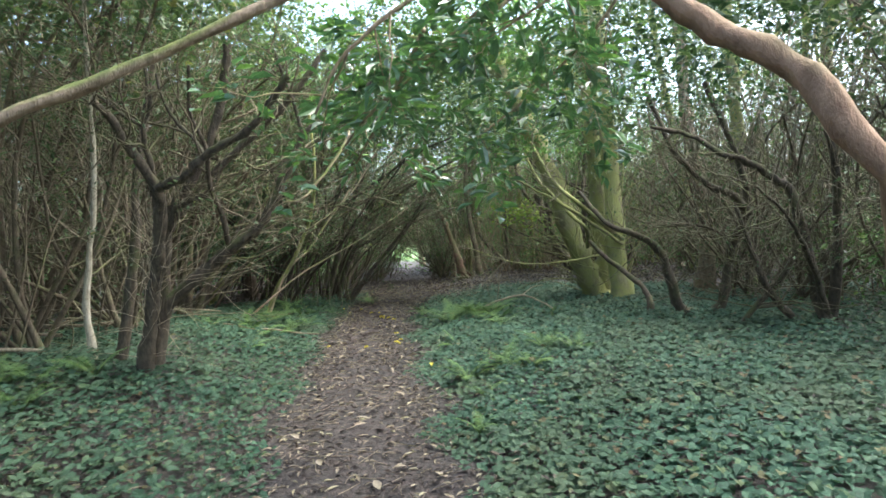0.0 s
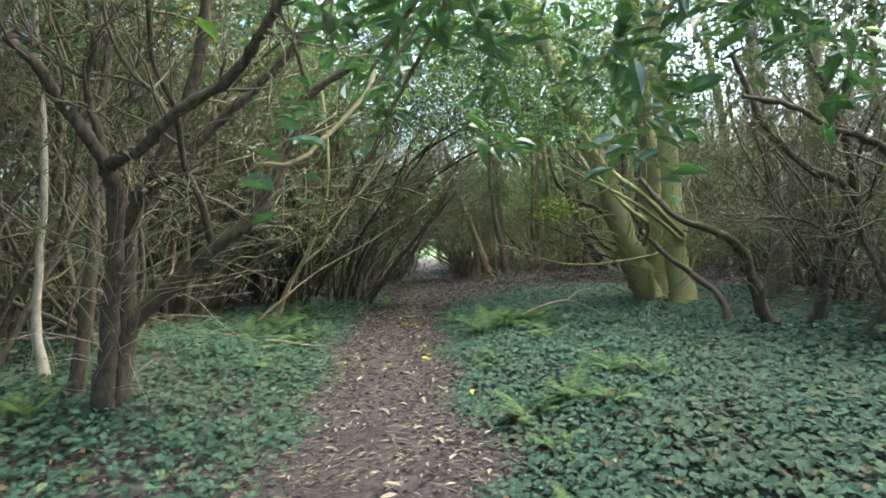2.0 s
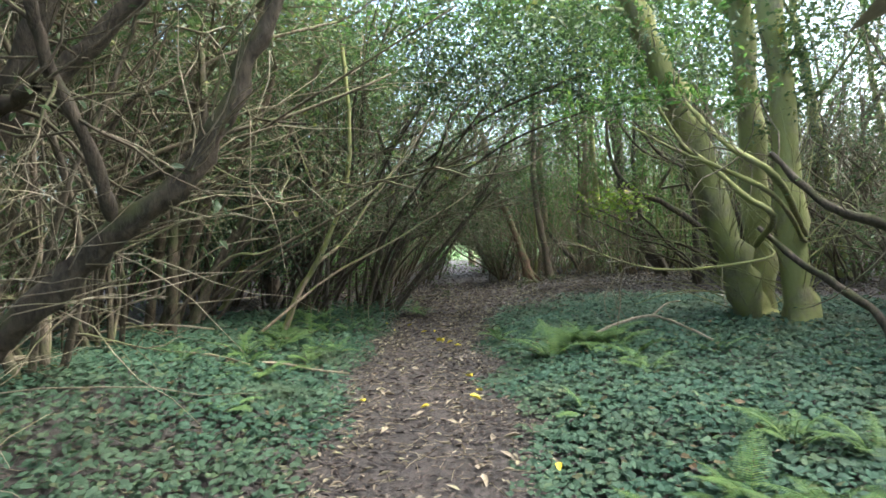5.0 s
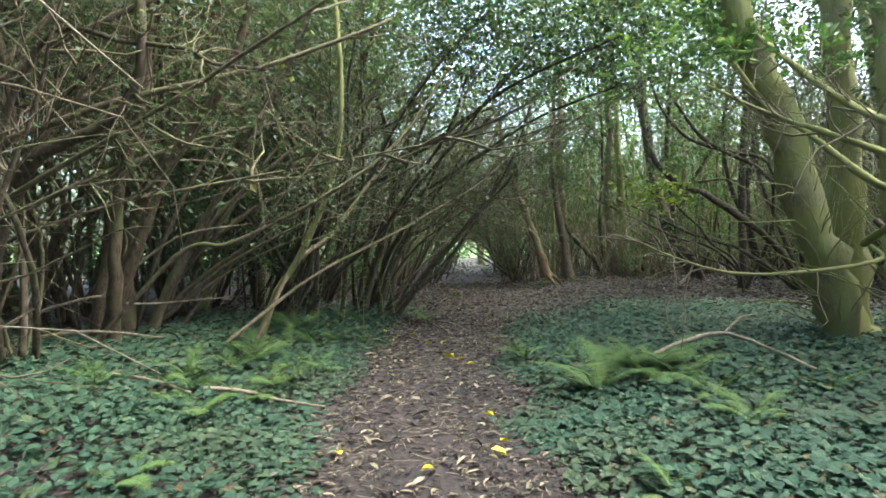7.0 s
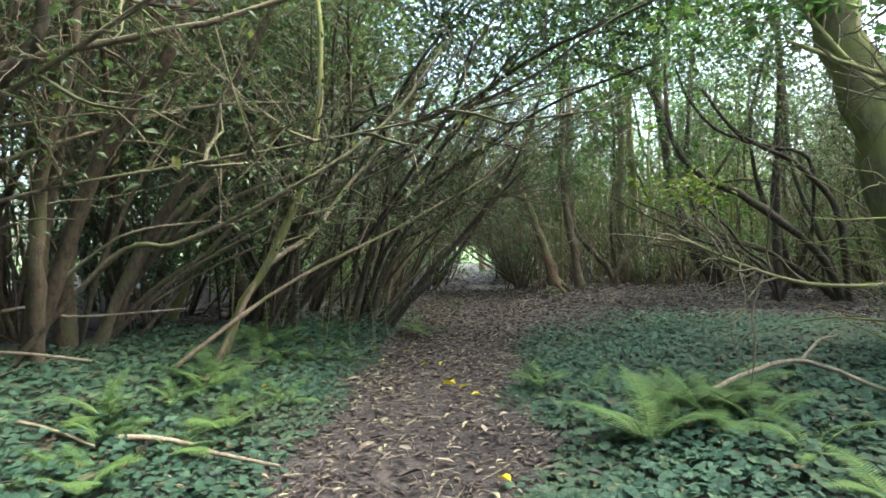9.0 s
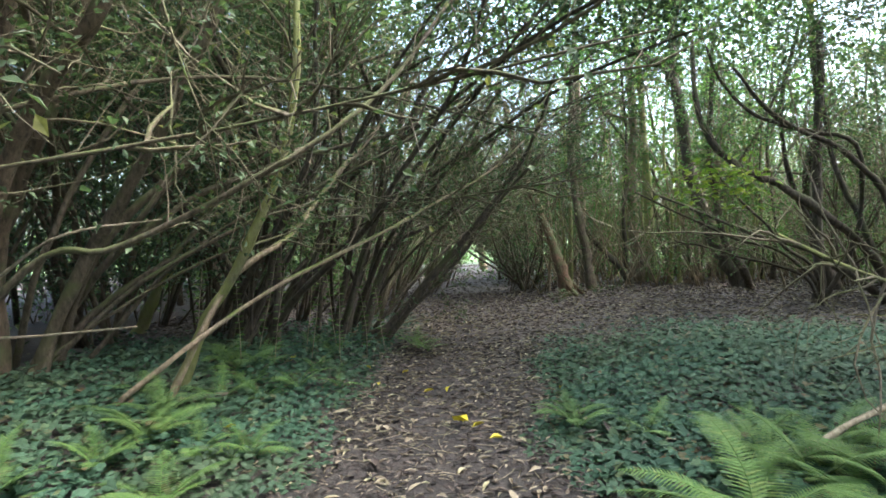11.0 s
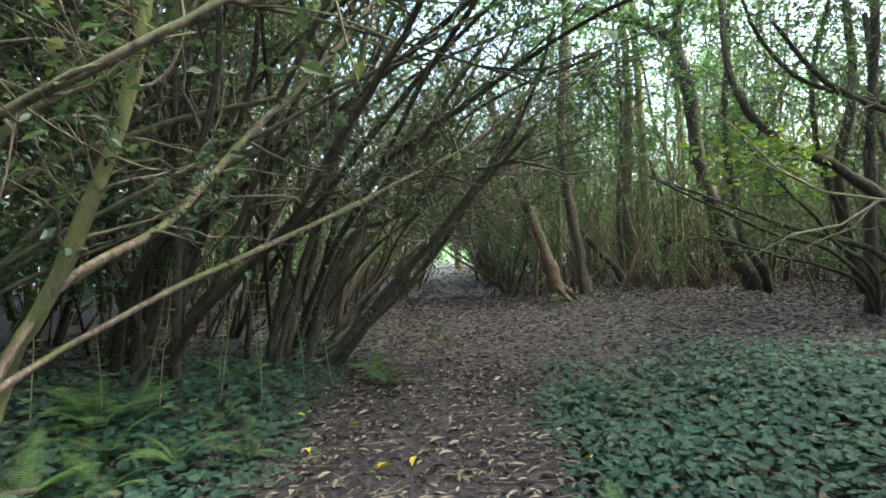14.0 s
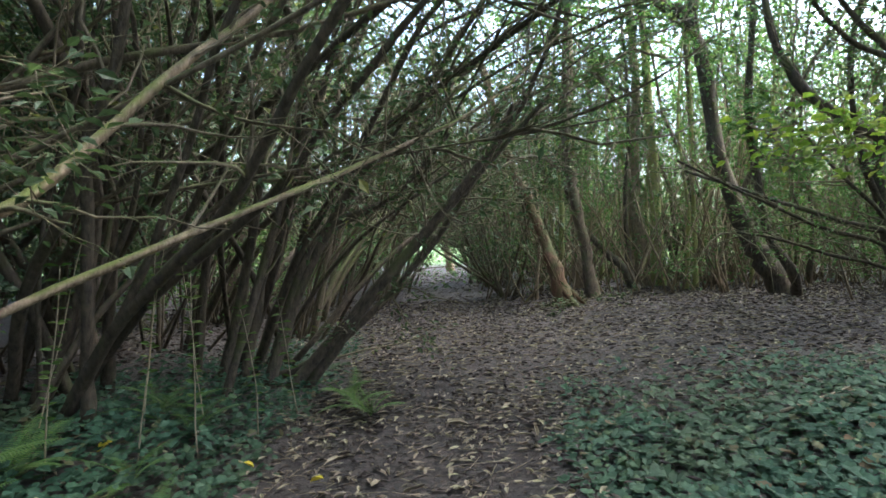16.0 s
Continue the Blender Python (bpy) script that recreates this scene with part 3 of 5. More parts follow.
def simple_tree(seed, name, label, base, pieces, mat, leaf=None, n_leaves=0, twigs=0, branches=0, size=0.06, category="tree", blen=0.8, lo=0.4, twig_mat=None, flare=0.4, above=-9.0, creeper=0):
    """A tree or fallen limb from a few pieces, each with control points and radii."""
    rng = np.random.default_rng(seed)
    t = empty(name, *base, label, category)
    lines = []
    for i, (n, pts, a, b) in enumerate(pieces):
        x, y, z = pts[0]
        if z < 0.32:
            pts = [(x, y, min(z, float(ground_z(x, y)) - 0.04))] + list(pts[1:])
        lines.append(wood(n, local(t, pts), a, b, mat, t, rng, sides=10, flare=flare if i == 0 else 0))
    if creeper:
        g = Geo()
        P, R = spray(rng, lines[0], creeper, 1.4, 0.009, 7, 0.02, 0.5, 0.35, (0, 0, -0.2), 0.12)
        tubes(g, P, R, 4)
        tagged(part("creeper", g, DEADWOOD if mat is BARK_DARK else mat, t, "dry creeper stems clinging to the trunk"), kind="stuff")
    if branches:
        L = np.concatenate([l[:, np.linspace(0, l.shape[1] - 1, 14).astype(int)] for l in lines])
        dress(t, rng, L, branches, blen, twigs, 0.5, n_leaves, size, leaf, twig_mat, lo, 0.01, above=above)
    return t


def named_trees():
    simple_tree(20, "pale_sapling", "slim pale-barked sapling in ivy", (-2.72, 6.55), [("trunk", [(-2.72, 6.55, 0.4), (-2.74, 6.55, 1.15), (-2.55, 6.5, 2.2), (-2.5, 6.45, 3.2), (-2.45, 6.4, 4.4)], 0.035, 0.02)], BARK_PALE, LEAF, 250, 40, 10)
    simple_tree(21, "leaning_tree", "tan smooth-barked leaning tree beside the path", (2.75, 1.55), [
        ("trunk", [(2.75, 1.55, 0.1), (2.6, 1.6, 0.8), (2.42, 1.62, 1.35), (2.25, 1.66, 1.64), (2.16, 1.74, 1.82), (2.05, 1.82, 1.93), (1.9, 1.92, 2.1), (1.6, 2.1, 2.5)], 0.04, 0.026),
        ("limb", [(2.3, 1.66, 1.6), (2.36, 1.75, 1.3), (2.38, 1.8, 0.9), (2.36, 1.8, 0.4)], 0.02, 0.012)], BARK_TAN)
    simple_tree(22, "bent_tree", "dark tree with a U-shaped lower stem", (4.46, 9.7), [
        ("trunk", [(4.55, 9.7, 0.1), (4.36, 9.7, 0.17), (4.19, 9.7, 0.28), (4.07, 9.7, 0.68), (3.98, 9.7, 1.05), (3.75, 9.7, 1.31), (3.48, 9.75, 1.44), (3.2, 9.9, 1.62), (2.9, 10.2, 2.1)], 0.085, 0.03),
        ("stem", [(4.4, 9.7, 0.14), (4.6, 9.7, 0.16), (4.77, 9.7, 0.3), (4.87, 9.7, 0.78), (4.96, 9.6, 1.2), (5.1, 9.4, 1.66), (4.9, 9.2, 2.4), (4.5, 9.1, 3.4)], 0.09, 0.035),
        ("limb", [(5.1, 9.35, 1.6), (4.76, 9.1, 1.86), (4.46, 9.0, 1.99), (4.22, 9.0, 2.23), (3.98, 9.0, 2.54), (3.7, 9.0, 3.3)], 0.06, 0.03),
        ("limb", [(4.9, 9.5, 1.0), (4.7, 9.3, 1.3), (4.4, 9.2, 1.45), (4.0, 9.3, 1.5)], 0.02, 0.008)], BARK_DARK, LEAF, 500, 240, 80, 0.05, blen=1.1, lo=0.25)
    simple_tree(23, "tangled_tree", "dark low tree with tangled bare twigs", (5.6, 8.4), [
        ("trunk", [(5.6, 8.4, 0.15), (5.45, 8.5, 1.0), (5.3, 8.5, 1.75), (5.11, 8.5, 1.99), (4.78, 8.5, 2.22), (4.44, 8.5, 2.37), (4.1, 8.5, 2.6), (3.6, 8.5, 2.75)], 0.07, 0.022),
        ("stem", [(5.36, 8.5, 0.1), (5.04, 8.5, 0.45), (4.88, 8.5, 0.73), (4.8, 8.6, 1.1), (4.7, 8.8, 1.7)], 0.05, 0.025),
        ("stem", [(4.45, 8.5, 0.14), (4.87, 8.5, 0.5), (5.11, 8.5, 0.75), (5.3, 8.45, 1.1)], 0.035, 0.03),
        ("stem", [(5.65, 8.45, 0.15), (5.7, 8.3, 1.2), (5.6, 8.1, 2.2), (5.2, 7.9, 3.2)], 0.07, 0.03),
        ("stem", [(5.65, 8.45, 0.15), (5.3, 8.1, 0.9), (4.9, 7.8, 1.5), (4.5, 7.7, 1.9)], 0.04, 0.012)], BARK_DARK, LEAF, 500, 420, 150, 0.05, blen=1.1, lo=0.25)
    simple_tree(35, "woodland_tree", "brown trunk behind the bent tree", (5.5, 12.6), [("trunk", [(5.5, 12.6, 0.1), (5.54, 12.5, 1.04), (5.49, 12.5, 2.0), (5.3, 12.5, 3.73), (5.2, 12.5, 6.0)], 0.15, 0.09)], BARK, LEAF, 900, 120, 30, 0.07, lo=0.4)
    simple_tree(24, "mossy_tree", "large moss-covered tree with a leaning forked trunk", (3.5, 12.6), [
        ("trunk", [(3.45, 12.5, 0.15), (3.34, 12.4, 0.5), (3.09, 12.3, 1.28), (2.79, 12.2, 2.25), (2.36, 12.1, 3.4), (1.95, 12.0, 4.4), (1.5, 11.9, 5.6)], 0.22, 0.13),
        ("trunk", [(3.7, 12.9, 0.15), (3.7, 13.0, 1.0), (3.68, 13.0, 2.06), (3.62, 13.0, 3.65), (3.55, 13.0, 5.2), (3.5, 13.0, 7.0)], 0.18, 0.13),
        ("limb", [(1.95, 12.0, 4.4), (1.2, 12.6, 4.9), (0.3, 13.4, 5.2), (-0.8, 14.2, 5.3)], 0.06, 0.02),
        ("limb", [(1.7, 11.95, 5.0), (0.9, 11.2, 4.9), (0.2, 10.4, 4.8), (-0.4, 9.6, 4.6)], 0.05, 0.02),
        ("limb", [(2.3, 12.1, 3.6), (2.2, 13.4, 4.6), (1.8, 15.0, 5.2), (1.2, 16.6, 5.4)], 0.05, 0.02),
        ("limb", [(3.6, 13.0, 4.2), (3.2, 14.0, 5.2), (3.0, 15.6, 5.8), (2.6, 17.0, 6.0)], 0.06, 0.02),
        ("limb", [(3.9, 12.0, 1.3), (2.95, 10.2, 1.85), (2.6, 10.5, 2.25), (2.45, 11.0, 2.65), (2.3, 11.5, 3.1)], 0.038, 0.02),
        ("limb", [(3.9, 12.0, 1.2), (2.95, 10.3, 1.7), (2.5, 10.6, 2.05), (2.15, 10.9, 2.3), (1.8, 11.2, 2.6)], 0.03, 0.012),
        ("limb", [(3.2, 11.6, 1.2), (3.05, 10.6, 1.5), (2.85, 10.85, 1.75), (2.59, 11.17, 2.14), (2.4, 11.5, 2.42), (2.2, 11.9, 3.0)], 0.035, 0.02),
        ("limb", [(3.55, 12.3, 1.2), (3.4, 11.8, 1.03), (2.3, 11.6, 0.94), (1.62, 11.4, 1.09), (1.09, 11.2, 1.33)], 0.022, 0.008)], BARK_MOSS, LEAF_BRIGHT, 9000, 520, 150, 0.085, blen=0.9, lo=0.4, above=2.6, creeper=110)
    simple_tree(25, "mossy_tree", "straight moss-covered tree trunk", (3.85, 12.0), [("trunk", [(3.85, 12.0, 0.1), (3.78, 12.05, 1.0), (3.78, 12.15, 2.0), (3.75, 12.3, 3.66), (3.7, 12.3, 6.5)], 0.18, 0.13)], BARK_MOSS, LEAF, 1500, 100, 24, 0.08, lo=0.6, creeper=70)
    simple_tree(26, "fallen_limb", "dark broken limb slanting into the ivy", (3.8, 10.0), [("limb", [(3.82, 10.0, 0.15), (3.87, 10.2, 0.42), (3.65, 10.53, 0.75), (3.38, 10.8, 1.0), (3.1, 11.2, 1.4)], 0.05, 0.03)], BARK_DARK, category="branch", flare=0)
    simple_tree(27, "leaning_tree", "reddish-brown leaning tree with flaking bark and spread roots", (0.6, 21.3), [
        ("trunk", [(0.6, 21.3, 0.1), (0.42, 21.5, 0.8), (0.29, 21.7, 1.21), (-0.03, 22.1, 2.18), (-0.3, 22.5, 2.9), (-0.7, 22.9, 4.6)], 0.12, 0.07),
        ("root", [(0.4, 21.4, 0.6), (0.6, 21.2, 0.3), (0.85, 21.0, 0.05)], 0.05, 0.03), ("root", [(0.45, 21.5, 0.6), (0.75, 21.4, 0.3), (1.05, 21.35, 0.05)], 0.05, 0.03)], BARK_RED, LEAF, 1200, 120, 30, 0.07, lo=0.5, creeper=40)
    simple_tree(28, "crooked_tree", "tall crooked dark tree with ivy-green bark", (4.2, 22.0), [
        ("trunk", [(4.25, 22.0, 0.1), (4.0, 22.0, 0.7), (3.71, 22.05, 1.22), (3.31, 22.1, 2.47), (3.15, 22.15, 3.72), (2.96, 22.2, 4.79), (2.45, 22.25, 5.25), (1.23, 22.3, 5.7)], 0.17, 0.08),
        ("limb", [(2.96, 22.2, 4.7), (3.0, 22.2, 5.6), (3.2, 22.3, 7.0)], 0.10, 0.05),
        ("stem", [(4.3, 21.6, 0.1), (3.96, 21.0, 0.6), (3.62, 21.0, 1.21), (3.42, 21.0, 2.4), (3.39, 21.0, 3.27), (3.55, 21.0, 5.4)], 0.09, 0.04)], BARK_DARK, LEAF_BRIGHT, 2600, 160, 50, 0.08, blen=1.4, lo=0.45)
    simple_tree(29, "curved_sapling", "curved dark sapling at the wood's edge", (2.15, 23.4), [("trunk", [(2.15, 23.4, 0.15), (1.95, 23.5, 0.6), (1.64, 23.73, 0.95), (1.1, 23.97, 1.67), (0.91, 24.2, 2.8), (0.9, 24.3, 4.2)], 0.09, 0.05)], BARK_DARK, LEAF, 900, 90, 26, 0.07)
    simple_tree(30, "straight_sapling", "straight grey-green young tree", (2.8, 24.4), [("trunk", [(2.8, 24.4, 0.1), (2.77, 24.4, 2.8), (2.7, 24.4, 4.1), (2.6, 24.4, 7.0)], 0.12, 0.07)], BARK_MOSS, LEAF_BRIGHT, 1800, 120, 30, 0.08, lo=0.4)
    simple_tree(31, "straight_sapling", "straight brown young tree", (1.2, 24.0), [("trunk", [(1.2, 24.0, 0.1), (1.12, 24.0, 1.3), (1.05, 24.0, 3.2), (1.1, 24.0, 6.0)], 0.13, 0.07)], BARK, LEAF_BRIGHT, 1600, 120, 30, 0.08, lo=0.4)
    shrub = simple_tree(32, "spreading_shrub", "low dark shrub with long branches over leaf litter", (5.2, 18.2), [
        ("stem", [(5.2, 18.2, 0.15), (4.6, 18.0, 0.6), (3.9, 17.8, 1.05), (3.28, 18.2, 1.3), (2.89, 19.0, 1.61), (2.12, 20.0, 2.11)], 0.055, 0.02),
        ("stem", [(5.2, 18.2, 0.15), (4.6, 17.6, 1.0), (3.47, 17.3, 1.89), (2.78, 17.25, 2.25), (2.42, 17.5, 2.81), (2.34, 17.75, 3.46), (2.38, 18.0, 4.3)], 0.07, 0.03),
        ("stem", [(5.3, 18.2, 0.15), (4.9, 17.6, 1.6), (4.3, 17.5, 2.4), (3.4, 17.6, 3.0), (2.9, 17.8, 3.8)], 0.06, 0.025),
        ("stem", [(5.3, 18.3, 0.15), (5.0, 18.6, 1.4), (4.7, 18.9, 2.6), (4.6, 19.0, 4.2)], 0.06, 0.03)], BARK_DARK, LEAF_BRIGHT, 1500, 260, 80, 0.05, "shrub", 1.2)
    rng = np.random.default_rng(320)
    g = Geo()
    for tip in ((2.0, 16.4, 1.95), (2.25, 16.2, 2.15), (2.5, 16.5, 1.9), (1.75, 16.7, 2.1)):
        wood("limb", local(shrub, [(2.95, 17.28, 2.2), (2.6, 16.9, 2.2), tip]), 0.012, 0.004, BARK, shrub, rng, sides=5)
        at = np.array(tip) - np.array(shrub.location) + rng.normal(0, 1, (55, 3)) * np.array((0.22, 0.22, 0.11)) - np.array((tip[0] - 2.6, tip[1] - 16.9, 0.0)) * rng.uniform(0, 0.8, (55, 1))
        leaves(g, rng, at, 0.115, 0.62, 0.6)
    tagged(part("leaf_spray", g, LEAF_LIME, shrub, "bright yellow-green broad leaves", False), kind="stuff")
    simple_tree(33, "leaning_tree", "dark brown tree with shaggy bark beside the red one", (1.15, 22.0), [("trunk", [(1.15, 22.0, 0.1), (1.05, 22.1, 0.9), (0.85, 22.3, 2.2), (0.8, 22.5, 4.0), (1.0, 22.6, 6.5)], 0.11, 0.06)], BARK_WARM, LEAF, 700, 80, 20, 0.07, lo=0.5, creeper=24)
    simple_tree(34, "crooked_tree", "dark crooked trunk on leaf litter", (5.6, 20.8), [("trunk", [(5.6, 20.8, 0.1), (5.2, 20.7, 0.9), (5.0, 20.6, 2.2), (5.2, 20.5, 3.6), (5.0, 20.4, 6.0)], 0.11, 0.06), ("limb", [(5.1, 20.65, 1.4), (4.6, 20.3, 2.3), (4.4, 20.1, 3.6), (4.7, 20.0, 5.0)], 0.06, 0.03)], BARK_DARK, LEAF, 900, 120, 36, 0.07, blen=1.2)
    simple_tree(36, "spreading_shrub", "dark shrub with crossing bare branches on leaf litter", (4.15, 18.2), [
        ("stem", [(4.15, 18.20, 0.1), (4.19, 18.20, 0.67), (4.19, 18.20, 2.01), (4.22, 18.20, 2.85), (4.28, 18.20, 3.68), (4.28, 18.20, 4.52)], 0.075, 0.050),
        ("stem", [(4.15, 18.10, 0.15), (4.55, 17.80, 1.3), (4.48, 17.60, 2.51), (3.88, 17.60, 2.75), (3.45, 17.60, 2.89), (3.02, 17.60, 3.12), (2.65, 17.60, 3.60), (2.48, 17.60, 4.07)], 0.040, 0.020),
        ("stem", [(4.25, 18.10, 0.12), (4.01, 18.00, 0.62), (3.54, 18.00, 1.05), (2.95, 18.00, 1.24), (2.28, 18.00, 1.58), (1.47, 18.00, 2.02)], 0.035, 0.012),
        ("stem", [(4.15, 18.00, 0.12), (3.87, 17.60, 0.78), (3.47, 17.60, 1.12), (3.23, 17.60, 1.46), (2.96, 17.60, 1.73), (2.68, 17.60, 2.08), (2.43, 17.60, 2.42)], 0.030, 0.012),
        ("stem", [(4.2, 18.10, 0.12), (3.92, 18.00, 0.62), (3.46, 18.00, 0.84), (3.00, 18.00, 0.96), (2.47, 18.00, 1.15), (2.00, 18.00, 1.24)], 0.030, 0.010)], BARK_DARK, LEAF_BRIGHT, 1200, 260, 80, 0.05, "shrub", 1.0)
    # leaning and fallen limbs along the hazel wall
    simple_tree(40, "mossy_sapling", "yellow-green mossy leaning stem", (-3.1, 12.75), [("stem", [(-3.1, 12.75, 0.1), (-2.81, 12.7, 0.74), (-2.56, 12.65, 1.07), (-2.18, 12.6, 1.71), (-1.97, 12.55, 2.23), (-1.85, 12.5, 3.0), (-1.9, 12.5, 4.2)], 0.042, 0.026)], BARK_MOSS, LEAF, 500, 70, 20)
    simple_tree(41, "fallen_limb", "long pale limb slanting up from the ivy", (-3.3, 12.0), [("limb", [(-3.3, 12.0, 0.15), (-2.75, 12.4, 0.62), (-2.42, 13.2, 0.98), (-1.65, 14.1, 1.45), (-1.3, 14.9, 1.74), (-0.55, 15.9, 2.28), (0.1, 16.6, 3.0)], 0.022, 0.012)], BARK, LEAF, 260, 50, 16, category="branch", flare=0)
    simple_tree(42, "fallen_limb", "grey-green limb hooked through the hazel stems", (-4.3, 11.3), [("limb", [(-4.4, 11.3, 0.1), (-3.9, 11.4, 0.7), (-3.25, 11.5, 1.32), (-2.86, 11.6, 1.36), (-2.4, 11.7, 1.55), (-1.85, 11.75, 1.82), (-1.4, 12.0, 2.15), (-1.05, 12.4, 2.6), (-0.7, 12.9, 3.3)], 0.026, 0.014)], BARK_HAZEL, LEAF, 120, 30, 10, category="branch", flare=0)
    simple_tree(43, "fallen_limb", "brown limb rising through the hazel stems", (-2.95, 12.4), [("limb", [(-2.95, 12.3, 0.12), (-2.59, 12.7, 1.07), (-2.28, 13.28, 1.45), (-1.99, 13.84, 2.05), (-1.69, 14.4, 2.59), (-1.35, 15.0, 3.3)], 0.03, 0.018)], BARK, LEAF, 120, 30, 10, category="branch", flare=0)
    simple_tree(49, "fallen_log", "dark rotting log lying in ivy", (-3.1, 11.9), [("log", [(-3.15, 11.8, 0.1), (-2.85, 12.15, 0.2), (-2.5, 12.6, 0.2)], 0.06, 0.012)], BARK_DARK, category="log", flare=0)
    simple_tree(44, "dead_branch", "pale dead branch lying on brush", (-5.6, 11.8), [("limb", [(-6.2, 11.6, 0.3), (-5.4, 11.9, 0.62), (-4.66, 12.1, 0.81), (-4.45, 12.4, 0.68), (-3.41, 12.7, 0.72)], 0.022, 0.008), ("limb", [(-4.66, 12.1, 0.8), (-4.2, 12.2, 1.2), (-3.66, 12.23, 1.5), (-3.0, 12.5, 1.6)], 0.018, 0.006)], DEADWOOD, category="branch", flare=0)
    rows = ([(-2.48, 16.2, 0.19), (-2.22, 16.35, 0.85), (-1.8, 16.5, 1.67), (-1.16, 16.65, 2.5), (-0.51, 16.8, 3.47)],
            [(-2.31, 16.2, 0.2), (-1.67, 16.35, 0.7), (-0.9, 16.5, 1.57), (-0.18, 16.65, 2.51), (0.26, 16.8, 3.63)],
            [(-2.2, 16.3, 0.2), (-1.52, 16.35, 0.83), (-1.11, 16.5, 1.3), (-0.62, 16.65, 1.84), (0.02, 16.8, 2.52)],
            [(-2.7, 16.2, 0.12), (-2.5, 16.35, 1.07), (-2.23, 16.5, 1.9), (-1.94, 16.65, 2.96), (-1.78, 16.8, 4.06)],
            [(-2.88, 16.2, 0.05), (-2.64, 16.35, 1.21), (-2.5, 16.5, 2.26), (-2.21, 16.65, 3.33), (-1.63, 16.8, 4.27)],
            [(-2.48, 16.2, 0.2), (-2.08, 16.4, 1.26), (-1.4, 16.6, 1.66), (-0.9, 16.8, 2.22)],
            [(-2.9, 16.5, 0.15), (-2.4, 16.25, 0.14), (-1.9, 16.35, 0.36), (-1.3, 16.6, 0.95), (-0.8, 16.8, 1.6), (-0.3, 17.0, 2.5)],
            [(-3.1, 16.2, 0.1), (-3.0, 16.3, 1.2), (-2.9, 16.5, 2.4), (-2.8, 16.6, 4.0)], [(-2.6, 15.6, 0.1), (-2.35, 15.8, 1.0), (-2.0, 16.0, 2.2), (-1.4, 16.2, 3.6)])
    simple_tree(45, "hazel_shrub", "dark hazel stool with stems arching over the path", (-2.5, 16.2), [("stem", p, 0.052 - 0.002 * i, 0.02) for i, p in enumerate(rows)], BARK_DARK, LEAF, 2600, 220, 70, 0.055, "shrub", 1.2, 0.35)
    rows = ([(-4.95, 12.9, 0.15), (-4.72, 12.73, 1.49), (-4.09, 12.67, 2.65), (-3.49, 12.6, 3.89), (-3.0, 12.5, 5.0)], [(-5.1, 12.5, 0.15), (-4.72, 12.43, 1.76), (-4.29, 12.37, 2.95), (-3.91, 12.3, 4.22)],
            [(-4.2, 11.6, 0.2), (-4.05, 11.5, 1.0), (-3.94, 11.43, 1.88), (-3.59, 11.37, 2.77), (-3.4, 11.3, 3.8)], [(-4.5, 11.8, 0.2), (-3.59, 11.73, 2.13), (-2.88, 11.67, 3.0), (-2.5, 11.6, 3.8)])
    simple_tree(46, "hazel_shrub", "thick-stemmed brown hazel in ivy", (-4.6, 12.2), [("stem", p, 0.09 - 0.005 * i, 0.035) for i, p in enumerate(rows)], BARK_WARM, LEAF, 1500, 200, 60, 0.055, "shrub", 1.2, 0.4)

    simple_tree(47, "leaning_tree", "brown-green stem leaning through the hazel", (-4.75, 13.1), [("trunk", [(-4.75, 13.1, 0.15), (-4.35, 13.2, 1.12), (-3.89, 13.2, 1.79), (-3.44, 13.2, 2.44), (-3.13, 13.2, 3.02), (-2.77, 13.2, 3.6), (-2.4, 13.2, 4.4)], 0.065, 0.04)], BARK_HAZEL, LEAF, 300, 60, 20)
    simple_tree(48, "leaning_tree", "dark curved tree reaching out of the hazel", (-4.6, 10.4), [("trunk", [(-4.6, 10.4, 0.3), (-4.3, 10.3, 1.4), (-3.81, 10.2, 2.1), (-3.35, 10.2, 2.29), (-3.08, 10.2, 2.42), (-2.9, 10.2, 2.6), (-2.8, 10.2, 2.85), (-2.8, 10.2, 3.6)], 0.06, 0.035),
        ("limb", [(-4.3, 10.3, 1.4), (-4.1, 10.2, 2.4), (-3.59, 10.2, 3.14), (-2.92, 10.2, 3.02), (-2.41, 10.2, 2.93), (-2.16, 10.2, 2.79), (-1.67, 10.2, 2.71)], 0.03, 0.012)], BARK_DARK, LEAF, 300, 90, 30)
    simple_tree(53, "leaning_tree", "mossy stem with a dark bend inside the hazel", (-5.7, 16.2), [("trunk", [(-5.8, 16.2, 0.15), (-5.41, 16.2, 0.87), (-4.99, 16.2, 1.47), (-4.57, 16.2, 2.06), (-4.23, 16.2, 2.65), (-4.13, 16.2, 3.36), (-4.11, 16.2, 4.6)], 0.07, 0.045)], BARK_MOSS, LEAF, 300, 60, 20)


def maple_spray():
    """The bright spray of larger leaves in front of the crooked tree."""
    rng = np.random.default_rng(52)
    t = empty("maple_sapling", 4.6, 20.6, "young maple with bright green leaves", "sapling")
    a = wood("stem", local(t, [(4.6, 20.6, 0.2), (4.3, 20.6, 1.2), (3.9, 20.6, 2.1), (3.5, 20.6, 2.7)]), 0.02, 0.008, BARK, t, rng, sides=6)
    dress(t, rng, a, 22, 0.8, 90, 0.35, 800, 0.085, LEAF_BRIGHT, None, 0.5, 0.006, 0.7, 0.75)


